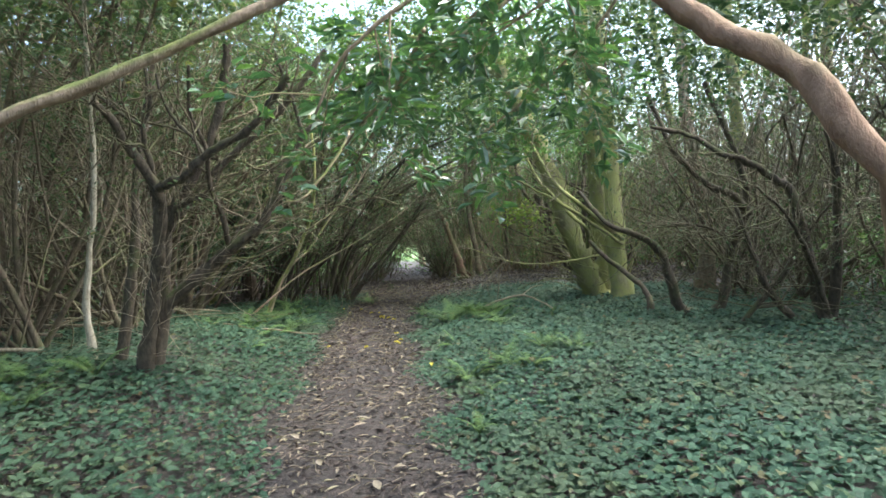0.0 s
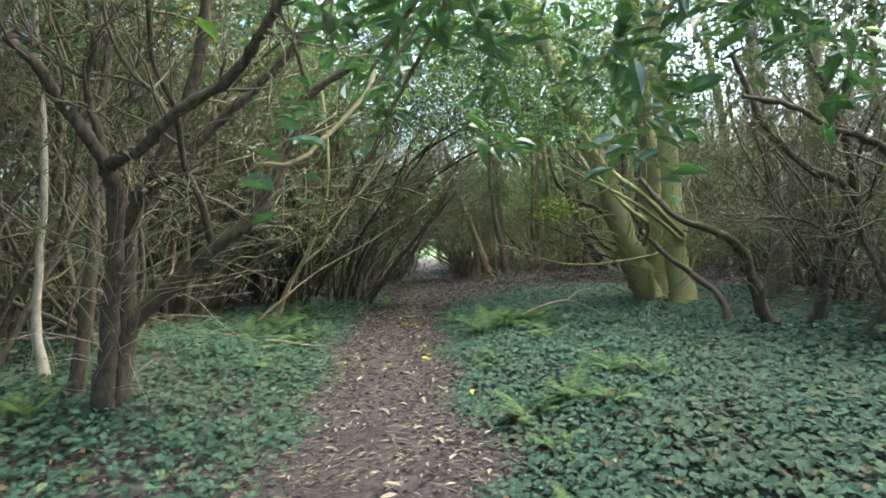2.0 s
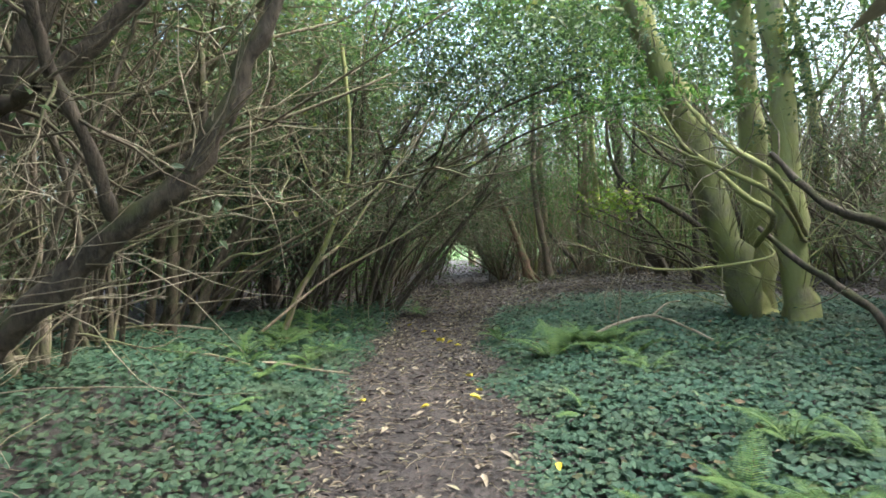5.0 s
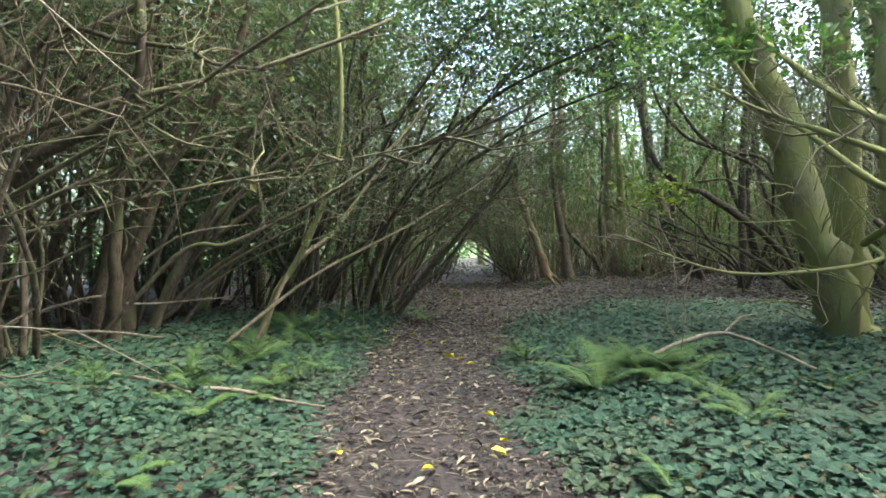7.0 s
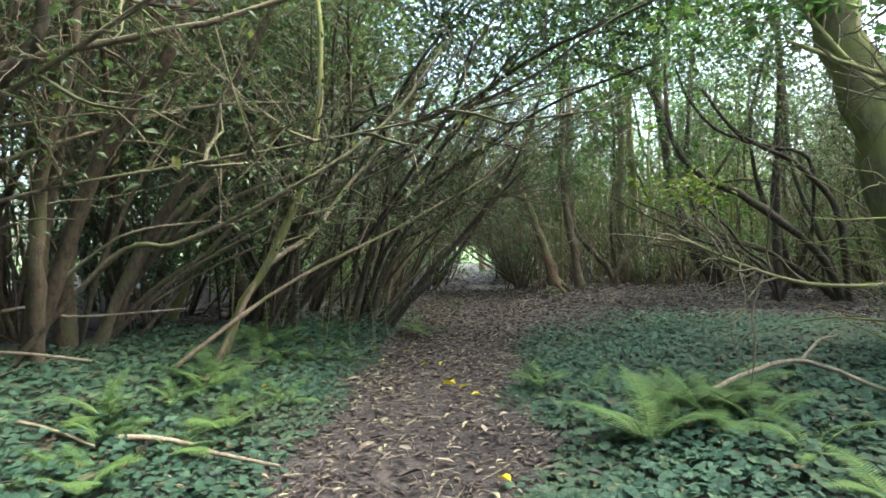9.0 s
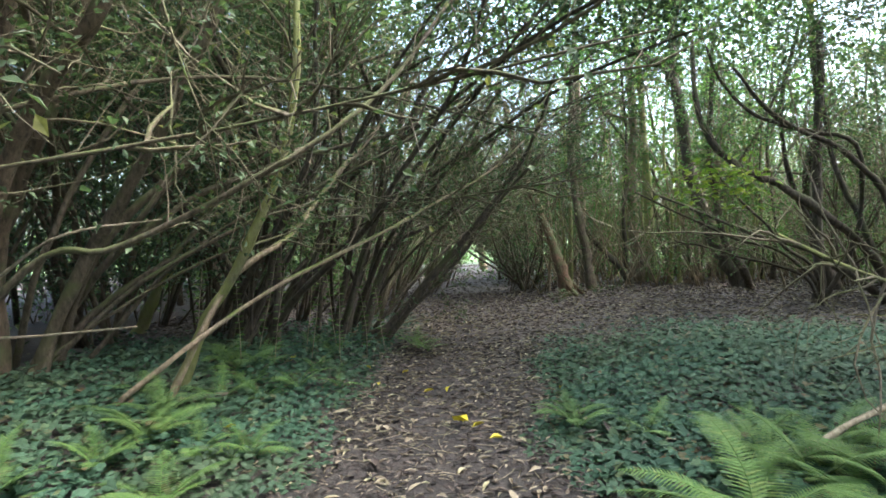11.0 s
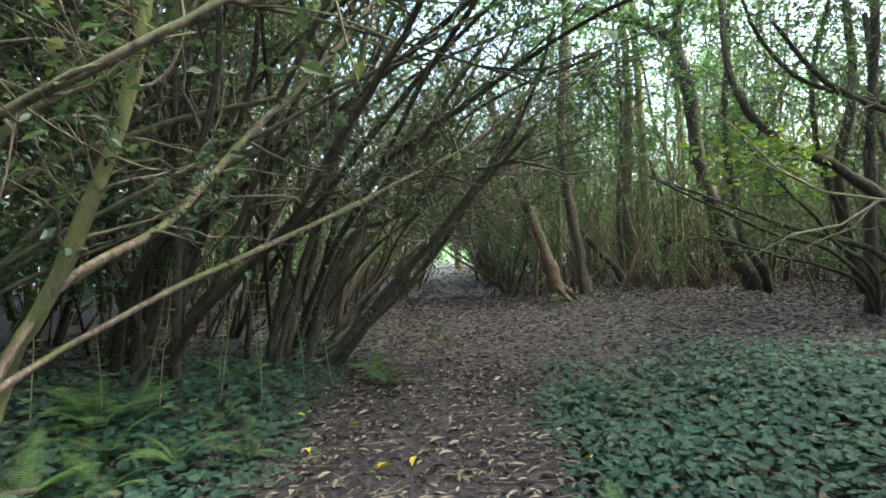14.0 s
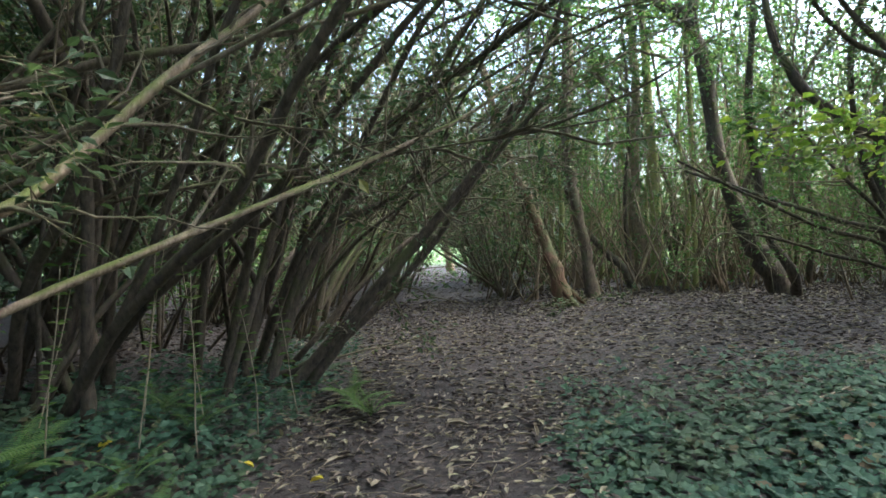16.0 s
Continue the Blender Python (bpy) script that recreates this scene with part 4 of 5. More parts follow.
def overhang():
    """Glossy leaves that hang into the path from above at its start."""
    rng = np.random.default_rng(50)
    t = empty("laurel_bough", 2.75, 1.6, "glossy green laurel bough hanging over the path", "branch")
    t.location.z = 2.4
    mains = ([(2.6, 3.2, 3.4), (1.9, 3.4, 2.85), (1.3, 3.3, 2.4), (0.95, 3.3, 2.15), (0.7, 3.6, 2.0)], [(2.6, 3.2, 3.4), (2.2, 3.6, 2.7), (1.8, 3.7, 2.3), (1.4, 3.6, 2.0)],
             [(2.2, 3.4, 3.1), (1.5, 3.9, 2.8), (0.9, 4.1, 2.4), (0.6, 4.1, 2.05)], [(0.3, 5.8, 2.62), (0.5, 4.6, 2.2), (0.5, 3.6, 1.78), (0.46, 3.3, 1.72)],
             [(2.6, 3.2, 3.4), (2.3, 3.0, 2.9), (1.9, 3.1, 2.6), (1.5, 3.2, 2.4)], [(1.2, 3.3, 2.5), (0.9, 4.0, 2.3), (0.6, 4.6, 2.1), (0.4, 5.0, 1.95)], [(2.0, 3.4, 3.0), (1.3, 3.0, 2.6), (0.9, 2.9, 2.3), (0.75, 2.9, 2.05)])
    lines = np.concatenate([wood("limb", local(t, p), 0.014, 0.005, BARK, t, rng, sides=6)[:, :16] for p in mains])
    dress(t, rng, lines, 90, 0.5, 380, 0.25, 1900, 0.092, LAUREL, BARK, 0.2, 0.005, 0.5, 0.42)
    for _ in range(9):
        g = Geo()
        leaves(g, rng, np.array([(0.50, 3.43, 1.73)]) + rng.normal(0, 0.06, (1, 3)) - np.array(t.location), 0.11, 0.5, 0.55)
        part("leaf", g, LAUREL, t, "glossy dark green leaf", False)
    g = Geo()
    # The pale colour stands in for sky reflected on this leaf.
    leaves(g, rng, np.array([(1.08, 4.59, 1.70)]) - np.array(t.location), 0.1, 0.55, 0.2)
    part("leaf", g, PALE_LEAF, t, "single hanging leaf, pale colour standing in for sky sheen", False)


def far_wood():
    """The leafy depth of the wood all round, past the trees that can be told apart."""
    rng = np.random.default_rng(90)
    # The band behind the start is unseen, added to close off the light.
    bands = ((-34, 34, 38, 50, 24000, LEAF_BRIGHT), (-14, 16, 32.5, 37, 5000, LEAF_BRIGHT), (-2, 9, 28.5, 32, 5000, LEAF_BRIGHT), (-0.4, 9, 23.6, 28, 15000, LEAF_BRIGHT), (-30, -13.5, -14, 38, 34000, LEAF), (13.5, 32, -14, 38, 15000, LEAF), (-24, 24, -26, -12, 22000, LEAF), (-13.5, -8.0, 5, 34, 34000, LEAF), (10.5, 13.5, 2, 30, 5000, LEAF))
    for x0, x1, y0, y1, n, leaf in bands:
        x, y = rng.uniform(x0, x1, n), rng.uniform(y0, y1, n)
        z = rng.uniform(0, 1, n) ** (0.8 if y1 < 50 else 1.0) * ((11.0 if y1 == 50 else 5.0 if y1 == 28 else 3.2 if y1 in (32, 37) else 7.0) + 2.0 * wobble(x, y, 0.5, 21))
        keep = (np.abs(x - track(y)) > 0.22) | (z > 0.95 + 0.4 * wobble(x, y, 2, 22))
        clump = wobble(x * 1.0 + z, y * 1.3 - z * 0.7, 1.1, 23) > rng.uniform(-1.0, 0.3, n)
        keep &= clump
        g = Geo()
        leaves(g, rng, np.stack([x, y, z], 1)[keep], 0.3 if y1 == 50 else 0.075 if y1 == 28 else 0.12 if y1 == 32 else 0.2, 0.6, 0.4, None, 0.12, True)
        tagged(new("distant_foliage", g.mesh("distant_foliage", leaf, False)), "green foliage deeper in the wood", "foliage", kind="stuff")
        m = 14 if y1 in (28, 32) else 150 if x1 - x0 > 8 else 40
        px, py = rng.uniform(x0, x1, m), rng.uniform(y0, y1, m)
        ok = np.abs(px - track(py)) > 1.6
        base = np.stack([px, py, ground_z(px, py) - 0.05], 1)[ok]
        way = np.stack([rng.normal(0, 0.15, len(base)), rng.normal(0, 0.15, len(base)), np.ones(len(base))], 1)
        P = grow(rng, base, way, rng.uniform(5, 9, len(base)), 7, (0, 0, 0), 0.16)
        g = Geo()
        tubes(g, P, np.linspace(1, 0.4, 7)[None] * rng.uniform(0.02, 0.09, len(base))[:, None], 6)
        tagged(new("distant_trunks", g.mesh("distant_trunks", BARK_HAZEL)), "dark trunks deeper in the wood", "trees", kind="stuff")


def canopy_and_shade():
    """Leafy crowns above eye level with gaps to the sky, and leaf bands added for shade."""
    rng = np.random.default_rng(92)
    # Bands over the start and y 4 to 9 are unseen, added to shade ground.
    for x0, x1, y0, y1, z0, z1, n, leaf, gap, size in ((-7, 11, 26, 36, 5.6, 12.0, 6000, LEAF_BRIGHT, 0.0, 0.16), (-2.4, 4.4, -6, 4.5, 3.8, 7.0, 9000, LEAF, -0.1, 0.14), (-13, -2.8, 8, 28, 3.8, 8.0, 44000, LEAF, -0.3, 0.16), (-1.0, 7.0, 23, 27, 7.0, 11.0, 3500, LEAF_BRIGHT, -0.1, 0.12), (-3.0, 10.0, 33, 37, 9.0, 15.0, 7000, LEAF_BRIGHT, -0.2, 0.2), (-4.5, -0.9, 6.5, 11, 4.4, 6.6, 2500, LEAF, -0.1, 0.09), (5.5, 13, 2, 20, 4.6, 9.0, 6000, LEAF, 0.0, 0.15),
                                                       (-3.2, 4.6, 12, 20, 4.6, 8.0, 11000, LEAF_BRIGHT, 0.05, 0.11), (-9, -1.6, -2, 8, 4.1, 7.0, 30000, LEAF, -0.5, 0.13),
                                                       (-3.0, 4.4, 12.5, 17.5, 3.6, 6.2, 30000, LEAF, -0.2, 0.075), (0.2, 5.4, 7.0, 11.5, 3.1, 5.4, 16000, LEAF, -0.3, 0.07), (-1.2, 5.0, 18.5, 22.5, 4.6, 7.5, 4500, LEAF_BRIGHT, 0.0, 0.08),
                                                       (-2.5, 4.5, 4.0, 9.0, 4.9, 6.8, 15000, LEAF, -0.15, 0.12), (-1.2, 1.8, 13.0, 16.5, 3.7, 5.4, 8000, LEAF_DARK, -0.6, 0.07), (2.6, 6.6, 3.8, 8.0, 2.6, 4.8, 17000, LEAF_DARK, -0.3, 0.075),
                                                       # Bands from z 0.9 fill the thicket, their dark leaves painting
                                                       # in its shade.
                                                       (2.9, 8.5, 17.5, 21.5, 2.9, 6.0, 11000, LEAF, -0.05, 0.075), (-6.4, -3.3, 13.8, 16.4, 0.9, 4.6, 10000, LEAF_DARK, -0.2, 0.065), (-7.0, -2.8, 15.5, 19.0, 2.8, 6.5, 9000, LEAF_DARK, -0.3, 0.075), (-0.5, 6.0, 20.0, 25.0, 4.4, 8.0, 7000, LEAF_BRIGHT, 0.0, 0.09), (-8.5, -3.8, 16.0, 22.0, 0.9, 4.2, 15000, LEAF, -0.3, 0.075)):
        x, y, z = rng.uniform(x0, x1, n), rng.uniform(y0, y1, n), rng.uniform(z0, z1, n)
        keep = wobble(x + 0.8 * z, y - 0.9 * z, 1.5, 24) + 0.5 * wobble(x - z, y + z, 4.0, 25) > gap + rng.uniform(-0.3, 0.2, n)
        g = Geo()
        leaves(g, rng, np.stack([x, y, z], 1)[keep], size, 0.6, 0.4, None, 0.12, True)
        tagged(new("canopy_shade_leaves", g.mesh("canopy_shade_leaves", leaf, False)), "green leaves in and over the wood, some unseen and added for shade", "foliage", kind="stuff")


def hazel_shoots():
    """Thin upright shoots with pairs of small leaves at the foot of the hazel."""
    rng = np.random.default_rng(93)
    for x, y, h in ((-2.75, 13.9, 1.1), (-2.5, 14.3, 1.2), (-2.95, 13.6, 0.9), (-2.2, 14.4, 1.1), (-2.4, 14.9, 1.2), (-3.1, 14.3, 1.2), (-2.05, 14.9, 0.9), (-3.3, 13.4, 1.0), (-2.7, 14.7, 1.3), (-1.95, 15.4, 0.9)):
        t = empty("hazel_shoot", x, y, "thin upright shoot with paired small leaves", "shoot", "shoots under the hazel")
        P = grow(rng, [[0, 0, 0]], [[rng.normal(0, 0.12), rng.normal(0, 0.1), 1]], h, 10, (0, 0, 0), 0.04)
        g = Geo()
        tubes(g, P, np.linspace(0.005, 0.002, 10)[None], 5)
        part("stem", g, DEADWOOD, t)
        u = np.linspace(0.25, 1, 13)
        for side in (-1, 1):
            at = np.stack([np.interp(u * 9, np.arange(10), P[0, :, k]) for k in range(3)], 1)
            way = np.tile(np.array([[side, rng.normal(0, 0.3), 0.25]]), (13, 1))
            g2 = Geo()
            leaves(g2, rng, at, 0.055, 0.4, 0.2, way * 3)
            tagged(part("foliage", g2, FERN, t, "small green paired leaves", False), kind="stuff")


def far_saplings():
    """Thin straight saplings between the bushes of the far edge."""
    rng = np.random.default_rng(94)
    kinds = [simple_tree(500 + i, "thin_sapling", "thin grey-brown sapling at the wood's edge", (bx, by), [("trunk", [(bx, by, 0.1), (bx + 0.1, by, 1.6), (bx - 0.05, by, 3.4), (bx + 0.2, by, 6.0)], 0.035 + 0.012 * i, 0.015)], m, LEAF_BRIGHT, 380, 50, 16, 0.08, "sapling", 0.9, 0.4) for i, (bx, by, m) in enumerate(((0.2, 22.9, BARK), (3.0, 23.2, BARK_MOSS), (5.0, 25.2, BARK_DARK)))]
    for k in range(46):
        x, y = rng.uniform(-0.3, 9), rng.uniform(22.5, 31)
        copy_thing(kinds[k % 3], turned(x, y, rng.uniform(0, 360), rng.uniform(0.7, 1.2)))


def far_thicket():
    """Thin bare stems, crossing and leaning, along the far edge of the glade."""
    rng = np.random.default_rng(95)
    n = 420
    x, y = rng.uniform(-0.4, 9.5, n), rng.uniform(22.4, 28.0, n)
    base = np.stack([x, y, ground_z(x, y) - 0.03], 1)
    way = np.stack([rng.normal(0, 0.38, n), rng.normal(0, 0.2, n), np.ones(n)], 1)
    P = grow(rng, base, way, rng.uniform(1.4, 5.0, n), 9, (0, 0, 0), 0.13)
    g = Geo()
    tubes(g, P, np.linspace(1, 0.35, 9)[None] * rng.uniform(0.006, 0.026, n)[:, None], 5)
    P2, R2 = spray(rng, P, 1500, 0.8, 0.004, 5, 0.15, 1.0, 0.7)
    tubes(g, P2, R2, 3)
    # The lighter bark stands in for light reaching the far edge.
    tagged(new("sapling_thicket", g.mesh("sapling_thicket", BARK)), "thin bare saplings crossing at the wood's edge", "saplings", kind="stuff")
    g = Geo()
    at, w = sample(rng, P2, 9000, 0.2, 1.0)
    leaves(g, rng, at + rng.normal(0, 0.06, at.shape), 0.06, 0.5, 0.4, w, 0.12, True)
    tagged(new("sapling_leaves", g.mesh("sapling_leaves", LEAF_BRIGHT, False)), "small green leaves on thin saplings", "foliage", kind="stuff")


def brush():
    """Low leafy undergrowth that hides the feet of the far wood."""
    rng = np.random.default_rng(91)
    spots = [(x, 25.0 + 1.5 * math.sin(x * 1.7) + rng.uniform(-0.8, 0.8)) for x in np.arange(-0.2, 12, 1.5)] + [(x, 29 + rng.uniform(-1, 1)) for x in np.arange(-0.6, 13, 1.5)]
    spots += [(x, 22.0 + rng.uniform(-1, 1.5)) for x in np.arange(5.6, 12, 0.9)] + [(-3.9 - rng.uniform(0, 1.5), y) for y in np.arange(19, 34, 1.0)] + [(-7.2 - rng.uniform(0, 3), y) for y in np.arange(9, 19, 0.9)] + [(7.4 + rng.uniform(0, 2), y) for y in np.arange(4, 19, 1.0)]
    kinds = [coppice(400 + i, *spots[i], 7, 1.7, (0, -0.1), 0.5, 0.012, BARK_HAZEL, 900, 0.075, l, "low leafy undergrowth at the edge of the wood", "undergrowth", 45, 22, 0.1, "bush", "bush") for i, l in enumerate((LEAF, LEAF_BRIGHT, LEAF_BRIGHT))]
    for i, (x, y) in enumerate(spots[3:]):
        copy_thing(kinds[i % 3], turned(x, y, rng.uniform(0, 360), rng.uniform(0.7, 1.3)))


def near_bough():
    rng = np.random.default_rng(51)
    t = empty("bare_bough", -1.9, 0.6, "bare grey-brown bough slanting over the path", "branch")
    wood("limb", local(t, [(-1.9, 0.6, 0.3), (-0.8, 0.95, 1.1), (0.2, 1.2, 1.56), (0.61, 1.3, 1.74), (0.79, 1.35, 1.82), (1.08, 1.45, 1.97), (1.4, 1.6, 2.15), (1.9, 1.8, 2.5)]), 0.014, 0.009, BARK, t, rng, sides=8)


near_bough()
left_thicket()
right_wood()
far_wood()
canopy_and_shade()
hazel_shoots()
far_saplings()
far_thicket()
brush()
tall_trees()
tree_by_path()
named_trees()
overhang()
maple_spray()


# ---- ground cover ----
def scatter(rng, n, x0, x1, y0, y1):
    return rng.uniform(x0, x1, n), rng.uniform(y0, y1, n)


def ivy_share(x, y):
    """How much ivy grows at a place, 0 to 1."""
    off = x - track(y)
    d = np.abs(off) - half_width(y) + 0.22 * wobble(x, y, 2.6, 8)
    edge = smoothstep(-0.05, 0.35, d)
    right_end = 1 - smoothstep(14.6, 17.2, y + 0.35 * np.maximum(x, 0) + 0.6 * wobble(x, y, 1.3, 9))
    left_end = 1 - smoothstep(16.0, 19.5, y - 0.25 * off + 0.5 * wobble(x, y, 1.5, 10) - np.clip(1.6 + off, -1.5, 1.0) * 1.5)
    # Left ivy is thinned so that dark soil stands in for the bank's shade.
    return edge * np.where(off > 0, right_end, left_end * 0.66) * (0.74 + 0.26 * wobble(x, y, 2.1, 12))


IVY_LEAF = np.array([(0.0, 0.0), (0.30, -0.14), (0.54, 0.10), (0.42, 0.34), (0.46, 0.60), (0.20, 0.68), (0.0, 1.0), (-0.20, 0.68), (-0.46, 0.60), (-0.42, 0.34), (-0.54, 0.10), (-0.30, -0.14)])


def ivy_patch(name, rng, x, y, size, outline, label):
    n = len(x)
    z = ground_z(x, y) + rng.uniform(0.01, 0.13, n) * smoothstep(0.0, 0.7, np.abs(x - track(y)) - half_width(y)) + 0.012
    tilt = unit(np.stack([rng.normal(0, 0.2, n), rng.normal(-0.14, 0.2, n), np.ones(n)], 1))
    a = rng.uniform(0, 6.28, n)
    u = unit(np.cross(tilt, np.stack([np.cos(a), np.sin(a), np.zeros(n)], 1)))
    v = np.cross(tilt, u)
    s = (size * rng.uniform(0.5, 1.25, n))[:, None, None]
    bend = np.abs(outline[:, 0]) * 0.25 - outline[:, 1] ** 2 * 0.2
    V = np.stack([x, y, z], 1)[:, None] + s * (u[:, None] * outline[None, :, :1] + v[:, None] * outline[None, :, 1:2] + tilt[:, None] * bend[None, :, None])
    k = len(outline)
    i = np.arange(n)[:, None] * k
    g = Geo()
    if k == 12:
        for q in ((0, 1, 2, 3), (0, 3, 4, 5), (0, 5, 6, 7), (0, 7, 8, 9), (0, 9, 10, 11)):
            g.add(np.zeros((0, 3)), i + np.array([q]))
    else:
        g.add(np.zeros((0, 3)), i + np.array([(0, 1, 2, 3)]))
        g.add(np.zeros((0, 3)), i + np.array([(0, 3, 4, 5)]))
    g.add(V.reshape(-1, 3), np.zeros((0, 4)))
    return tagged(new(name, g.mesh(name, IVY, False)), label, "ivy", kind="stuff")


def ground_ivy():
    rng = np.random.default_rng(60)
    small = np.array([(0.0, 0.0), (0.45, 0.05), (0.3, 0.55), (0.0, 1.0), (-0.3, 0.55), (-0.45, 0.05)])
    for (x0, x1, y0, y1, n, shape, size) in ((-4.0, 5.5, 0.2, 8.0, 100000, IVY_LEAF, 0.055), (-5.0, 5.5, 8.0, 15.0, 115000, IVY_LEAF, 0.056), (-6.5, 6.5, 15.0, 20.0, 66000, small, 0.064), (-6.5, -4.0, 1.6, 13.0, 14000, small, 0.08), (5.5, 6.5, 1.6, 13.0, 6000, small, 0.08), (-12, 12, -8.0, 0.2, 52000, small, 0.085), (-12, -4.0, 0.2, 1.6, 6000, small, 0.09), (5.5, 12, 0.2, 1.6, 5000, small, 0.09), (-14, -6.5, 1.6, 16.0, 26000, small, 0.09), (6.5, 13.0, 1.6, 14.0, 20000, small, 0.09)):
        x, y = scatter(rng, n, x0, x1, y0, y1)
        keep = rng.uniform(0, 1, n) < ivy_share(x, y)
        ivy_patch("ground_ivy", rng, x[keep], y[keep], size, shape, "dense dark green ivy covering the woodland floor")


def leaf_litter():
    rng = np.random.default_rng(61)
    groups = ((-2.0, 2.6, 1.4, 8.0, 15000, 0.05, LITTER), (-2.6, 1.6, 8.0, 16.0, 19000, 0.05, LITTER), (-6.5, 7.5, 15.0, 24.0, 30000, 0.062, LITTER), (-12, 12, 22.0, 36.0, 9000, 0.09, LITTER),
              (-2.2, 2.2, 1.4, 16.0, 3000, 0.07, PALE_LEAF), (-3.0, 6.0, 12.0, 24.0, 8500, 0.065, PALE_LEAF), (-6, 7, 2.0, 15.0, 5002, 0.065, LITTER))
    for x0, x1, y0, y1, n, size, mat in groups:
        x, y = scatter(rng, n, x0, x1, y0, y1)
        keep = rng.uniform(0, 1, n) > ivy_share(x, y) * (0.985 if n != 5002 else 0.0)
        worn = np.exp(-((x - track(y) - 0.12 * wobble(x, y, 0.9, 30)) / 0.3) ** 2) * (1 - smoothstep(15, 18, y)) * 0.45
        keep &= rng.uniform(0, 1, n) > worn
        x, y = x[keep], y[keep]
        g = Geo()
        lift = 0.008 + rng.uniform(0, 0.02, len(x)) + (0.11 * ivy_share(x, y) if n == 5002 else 0)
        leaves(g, rng, np.stack([x, y, ground_z(x, y) + lift], 1), size * 1.15, 0.3, 0.92, None, 0.14, size < 0.052)
        tagged(new("leaf_litter", g.mesh("leaf_litter", mat, False)), "scattered brown and tan fallen leaves on the ground", "leaf litter", kind="stuff")
    g = Geo()
    x, y = scatter(rng, 3000, -3.0, 2.6, 1.0, 20.0)
    keep = rng.uniform(0, 1, len(x)) > ivy_share(x, y)
    x, y = x[keep], y[keep]
    a = rng.uniform(0, 6.28, len(x))
    P = grow(rng, np.stack([x, y, ground_z(x, y) + 0.012], 1), np.stack([np.cos(a), np.sin(a), 0 * a], 1), rng.uniform(0.05, 0.3, len(x)), 5, (0, 0, 0), 0.12)
    P[:, :, 2] = ground_z(P[:, :, 0], P[:, :, 1]) + 0.012
    tubes(g, P, np.full(P.shape[:2], 0.0028), 3)
    tagged(new("twig_litter", g.mesh("twig_litter", DEADWOOD)), "short dry twigs strewn over the path", "twigs", kind="stuff")


def fallen_leaves():
    """Single larger leaves on the path, each a thing of its own."""
    rng = np.random.default_rng(62)
    meshes = []
    for i in range(10):
        g = Geo()
        leaves(g, rng, np.zeros((1, 3)), 0.12, 0.3 + 0.05 * (i % 3), 0.96, np.array([[1.0, 0, 0]]), 0.12)
        meshes.append(g.mesh("fallen_leaf", PALE_LEAF if i < 6 else LITTER, True))
    for _ in range(230):
        y = rng.uniform(1.6, 17)
        x = track(y) + rng.normal(0, 0.45)
        ob = new("fallen_leaf", meshes[rng.integers(0, 10)])
        p = gpoint(x, y, 0.03)
        ob.matrix_world = pose(p.x, p.y, p.z, rng.normal(0, 12), rng.normal(0, 12), rng.uniform(0, 360)) @ Matrix.Scale(rng.uniform(0.6, 1.25), 4)
        tagged(ob, "dry tan fallen leaf lying on the path", "leaf", "fallen leaves on the path")
    g = Geo()
    leaves(g, rng, np.zeros((1, 3)), 0.15, 0.6, 0.95, np.array([[1.0, 0, 0]]), 0.15)
    bright = g.mesh("yellow_leaf", YELLOW, True)
    for x, y, s in ((-0.73, 12.40, 1.25), (-0.66, 12.36, 0.9), (-0.5, 12.3, 0.7), (0.0, 9.33, 0.9), (-0.91, 9.2, 0.7), (0.05, 9.5, 0.6), (-0.1, 10.1, 0.8), (-1.02, 13.3, 0.7), (-1.4, 14.1, 0.6), (-2.28, 11.95, 0.7), (-2.7, 11.8, 0.8), (-2.7, 14.4, 0.8), (-0.3, 9.0, 0.6), (0.7, 7.7, 0.6), (-0.35, 12.0, 0.7), (-0.9, 13.45, 0.6), (0.1, 13.4, 0.6), (-1.9, 14.3, 0.5), (-1.6, 13.6, 0.5)):
        ob = new("yellow_leaf", bright)
        p = gpoint(x, y, 0.05)
        ob.matrix_world = pose(p.x, p.y, p.z, rng.normal(0, 10), rng.normal(0, 10), rng.uniform(0, 360)) @ Matrix.Scale(s, 4)
        tagged(ob, "bright yellow fallen leaf on the path", "leaf", "yellow fallen leaves")


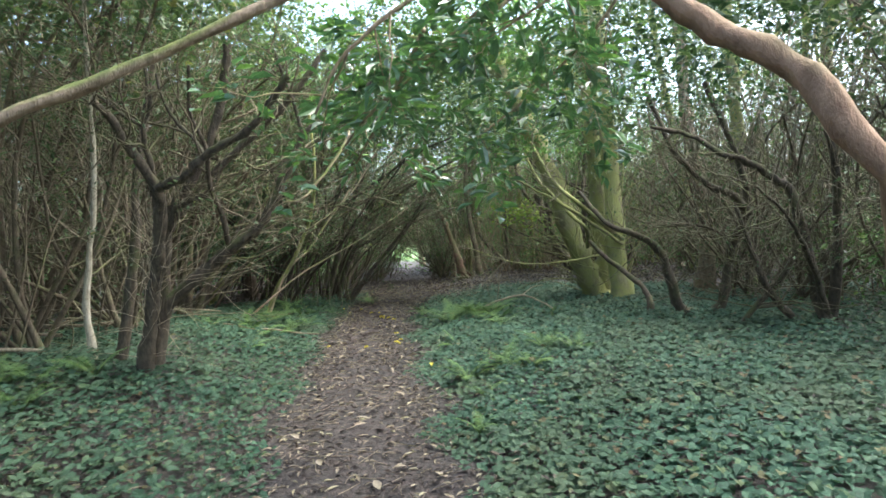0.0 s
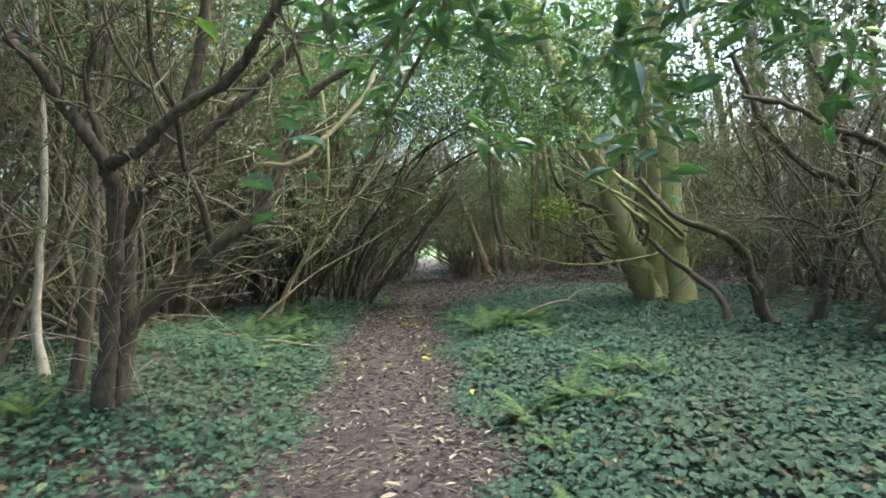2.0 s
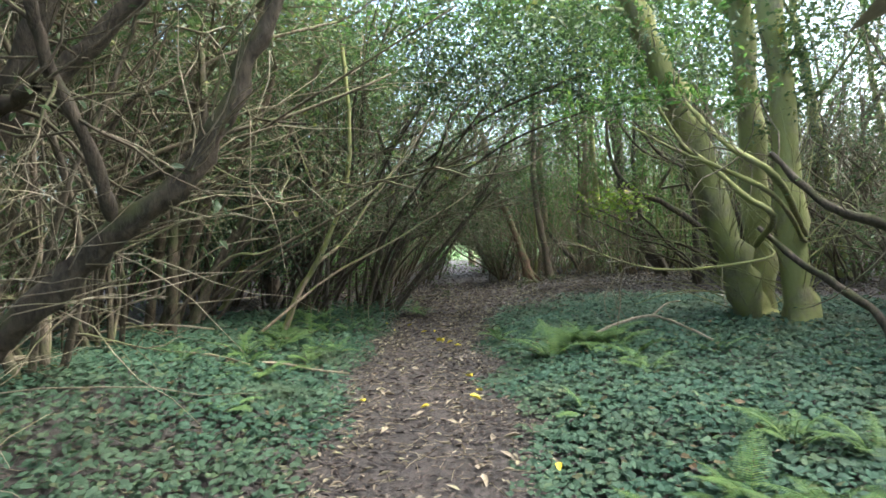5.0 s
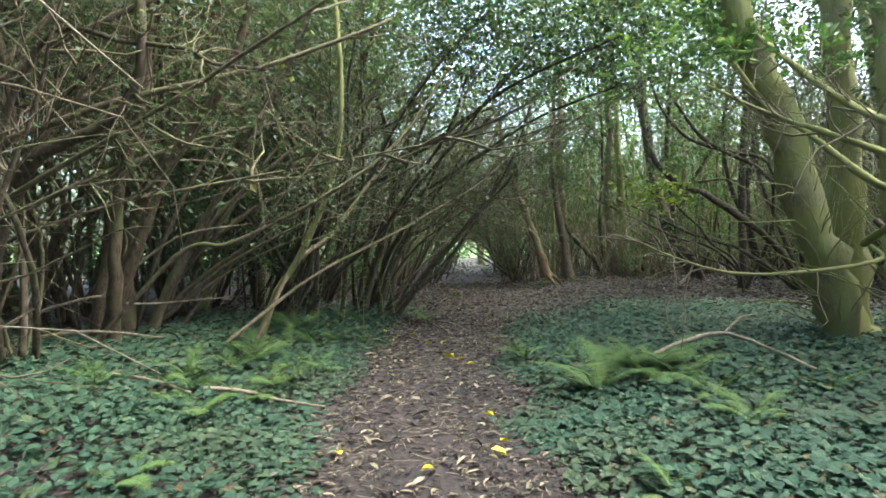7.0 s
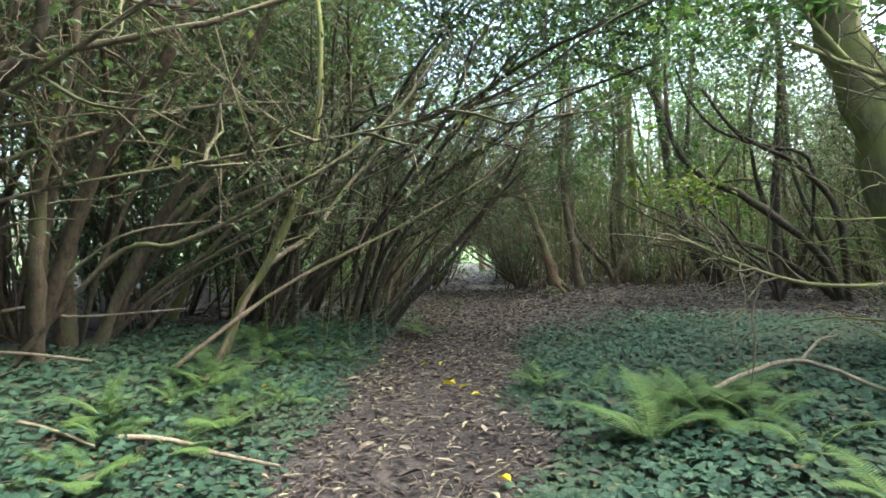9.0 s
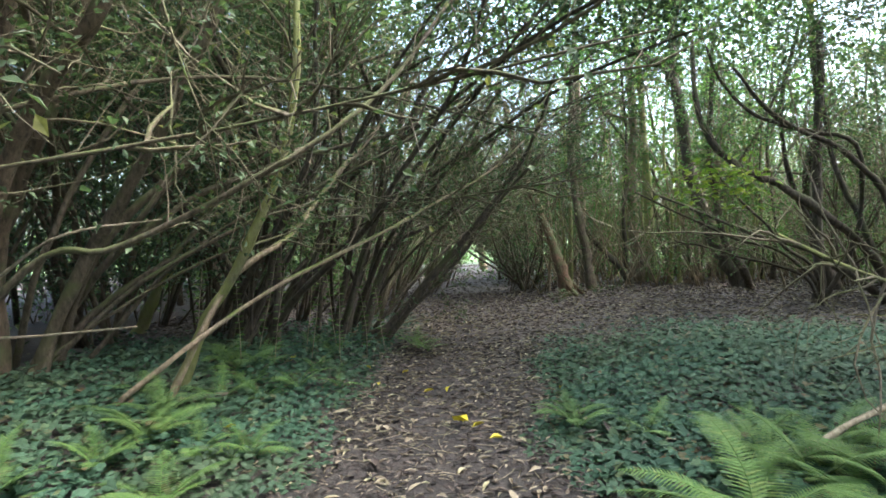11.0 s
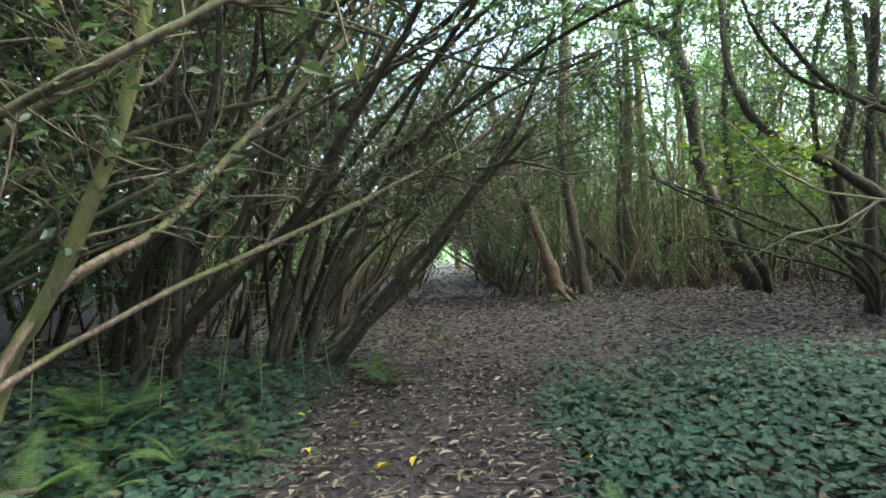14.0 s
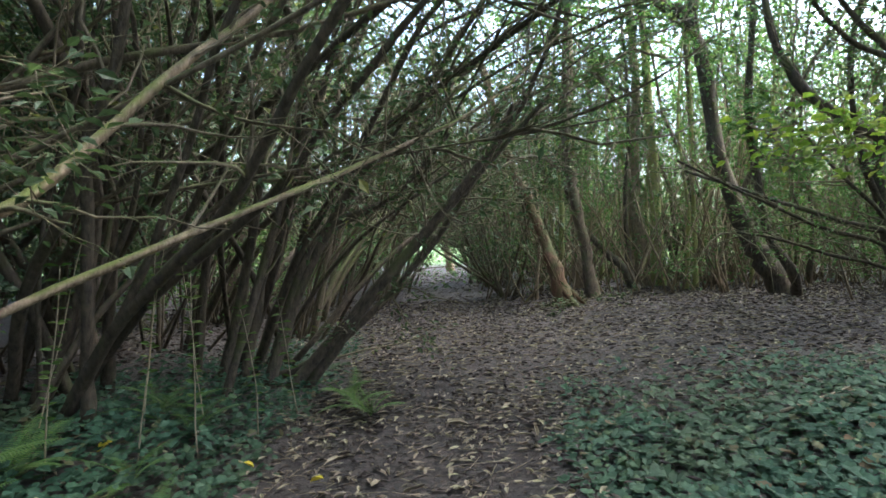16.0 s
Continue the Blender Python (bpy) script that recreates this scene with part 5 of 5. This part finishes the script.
def ferns():
    rng = np.random.default_rng(63)
    fronds = []
    for i in range(4):
        g = Geo()
        P = grow(rng, [[0, 0, 0]], [[1, 0, 1.5]], 0.66, 14, (0.7, 0, -1.6), 0.03)
        tubes(g, P, np.linspace(0.004, 0.0012, 14)[None], 4)
        line = P[0]
        at, ways, sizes = [], [], []
        for k in range(34):
            u = 0.12 + 0.88 * k / 34
            j = min(int(u * 13), 12)
            p = line[j] + (line[j + 1] - line[j]) * (u * 13 - j)
            t = unit(line[j + 1] - line[j])
            s = 0.115 * math.sin(math.pi * min(1, 0.12 + u * 0.9)) ** 0.8 + 0.012
            for side in (-1, 1):
                at.append(p), ways.append(unit(np.array([0, side, 0]) + t * 0.35)), sizes.append(s)
        at, ways, sizes = np.array(at), np.array(ways), np.array(sizes)
        for a, w, s in zip(at, ways, sizes):
            side = unit(np.cross(w, [0, 0, 1.0]))
            q = np.linspace(0, 1, 6)
            mid = a + w * s * q[:, None] - np.array([0, 0, 0.12]) * s * q[:, None] ** 2
            tooth = (0.0035 + 0.055 * s) * (1 - q * 0.85) * np.where(np.arange(6) % 2, 1.0, 0.55)
            V = np.concatenate([mid + side * tooth[:, None], mid - side * tooth[:, None]])
            f = np.array([(m, m + 1, m + 7, m + 6) for m in range(5)])
            g.add(V, f)
        fronds.append(g.mesh("frond", FERN, False))
    spots = ((1.84, 6.7, 8, 0.9), (1.2, 6.6, 6, 0.75), (1.5, 6.9, 6, 0.8), (1.0, 11.15, 10, 1.0), (1.25, 10.8, 9, 0.95), (0.55, 11.9, 6, 0.7), (0.15, 12.15, 6, 0.75), (-3.0, 13.7, 6, 0.7), (-2.35, 12.7, 6, 0.7), (-2.5, 11.4, 9, 0.95), (-2.8, 9.5, 7, 0.8), (-2.35, 9.95, 7, 0.8),
             (-2.0, 4.6, 7, 0.7), (-2.6, 5.2, 7, 0.8), (-2.7, 11.9, 8, 0.9), (1.35, 5.8, 6, 0.6), (1.3, 4.9, 5, 0.6), (-2.45, 10.9, 7, 0.75), (-2.6, 11.5, 7, 0.85), (-2.15, 11.4, 6, 0.7), (1.45, 11.5, 9, 1.0), (-3.2, 13.8, 7, 0.8), (-2.6, 13.1, 7, 0.75), (-2.7, 15.1, 7, 0.8), (-1.7, 15.8, 7, 0.75), (-1.55, 15.5, 6, 0.7),
             (-3.2, 12.4, 7, 0.8), (-1.9, 13.4, 6, 0.6), (0.95, 8.6, 7, 0.7), (1.6, 9.6, 7, 0.75), (-1.7, 8.2, 6, 0.6), (2.4, 10.4, 6, 0.7), (-2.3, 13.9, 6, 0.65),
             (-1.91, 10.61, 8, 0.95), (-1.96, 10.10, 7, 0.90), (-2.54, 10.30, 8, 1.00), (-1.98, 9.38, 7, 0.90), (-1.88, 11.48, 7, 0.90), (-2.20, 13.15, 6, 0.80), (-2.58, 12.48, 7, 0.80), (0.76, 10.55, 9, 1.10), (1.21, 11.08, 9, 1.10), (1.06, 11.56, 8, 1.00), (1.45, 10.83, 8, 1.05), (1.55, 10.29, 7, 1.00), (0.11, 12.39, 6, 0.70), (-2.91, 13.48, 8, 1.00), (-2.80, 13.73, 7, 0.90), (-2.72, 14.90, 7, 0.80), (-2.38, 14.68, 6, 0.70), (-1.40, 15.29, 7, 0.75), (1.57, 6.91, 7, 0.90), (2.03, 7.63, 7, 0.95), (1.16, 6.58, 6, 0.70), (2.35, 7.41, 6, 0.80), (-2.08, 5.59, 7, 0.80), (-2.42, 5.27, 6, 0.80))
    for x, y, n, s in spots:
        f = empty("fern", x, y, "light green fern growing out of ivy", "fern", "ferns in the ivy", 0.04)
        a0 = rng.uniform(0, 360)
        for k in range(n):
            ob = part("frond", fronds[rng.integers(0, 4)], FERN, f)
            ob.matrix_local = pose(0, 0, 0, rng.normal(0, 8), rng.normal(0, 10), a0 + k * 360 / n + rng.normal(0, 14)) @ Matrix.Scale(s * rng.uniform(0.5, 0.9), 4)


def stick(seed, label, pts, r, side=()):
    rng = np.random.default_rng(seed)
    t = new("fallen_stick")
    x, y = pts[0][0], pts[0][1]
    t.location = gpoint(x, y, 0.0)
    tagged(t, label, "stick")
    o = np.array(t.location)
    P = [np.array((px, py, float(ground_z(px, py)) + pz)) - o for px, py, pz in pts]
    wood("shaft", P, r, r * 0.6, DEADWOOD, t, rng, sides=7, rough=0.08)
    for s in side:
        Q = [np.array((px, py, float(ground_z(px, py)) + pz)) - o for px, py, pz in s]
        wood("side_twig", Q, r * 0.6, r * 0.35, DEADWOOD, t, rng, sides=6)


def sticks():
    stick(70, "long pale stick lying across ivy beside the path", [(-2.35, 10.02, 0.1), (-2.0, 10.12, 0.13), (-1.7, 10.08, 0.12), (-1.27, 9.97, 0.12)], 0.017)
    stick(71, "pale stick lying in the ivy", [(-3.0, 9.8, 0.12), (-2.6, 9.83, 0.13), (-2.23, 9.78, 0.12)], 0.013)
    stick(72, "bowed pale branch lying on ivy and fern", [(1.2, 11.2, 0.15), (1.55, 11.4, 0.25), (2.0, 11.6, 0.28), (2.3, 11.2, 0.2), (2.45, 10.75, 0.13)], 0.02, [[(2.0, 11.6, 0.28), (2.2, 11.8, 0.38), (2.4, 11.95, 0.4)]])
    stick(73, "thin dry stick among brush", [(-5.2, 10.9, 0.15), (-4.2, 11.2, 0.25), (-3.4, 11.3, 0.2)], 0.018)
    stick(74, "thin pale stick on leaf litter", [(0.9, 14.6, 0.1), (1.6, 14.9, 0.12)], 0.01)
    for i, (x, y, a) in enumerate(((-3.4, 6.8, 0.3), (-3.8, 7.6, -0.2), (-3.2, 8.2, 0.1), (-4.4, 7.2, 0.5), (-4.0, 8.6, 0.0))):
        stick(80 + i, "dead branch heaped behind the tree", [(x, y, 0.1 + 0.06 * i), (x - 0.8 * math.cos(a), y - 0.8 * math.sin(a), 0.22), (x - 1.7 * math.cos(a), y - 1.7 * math.sin(a), 0.3)], 0.025)


ferns()
sticks()
fallen_leaves()
ground_ivy()
leaf_litter()
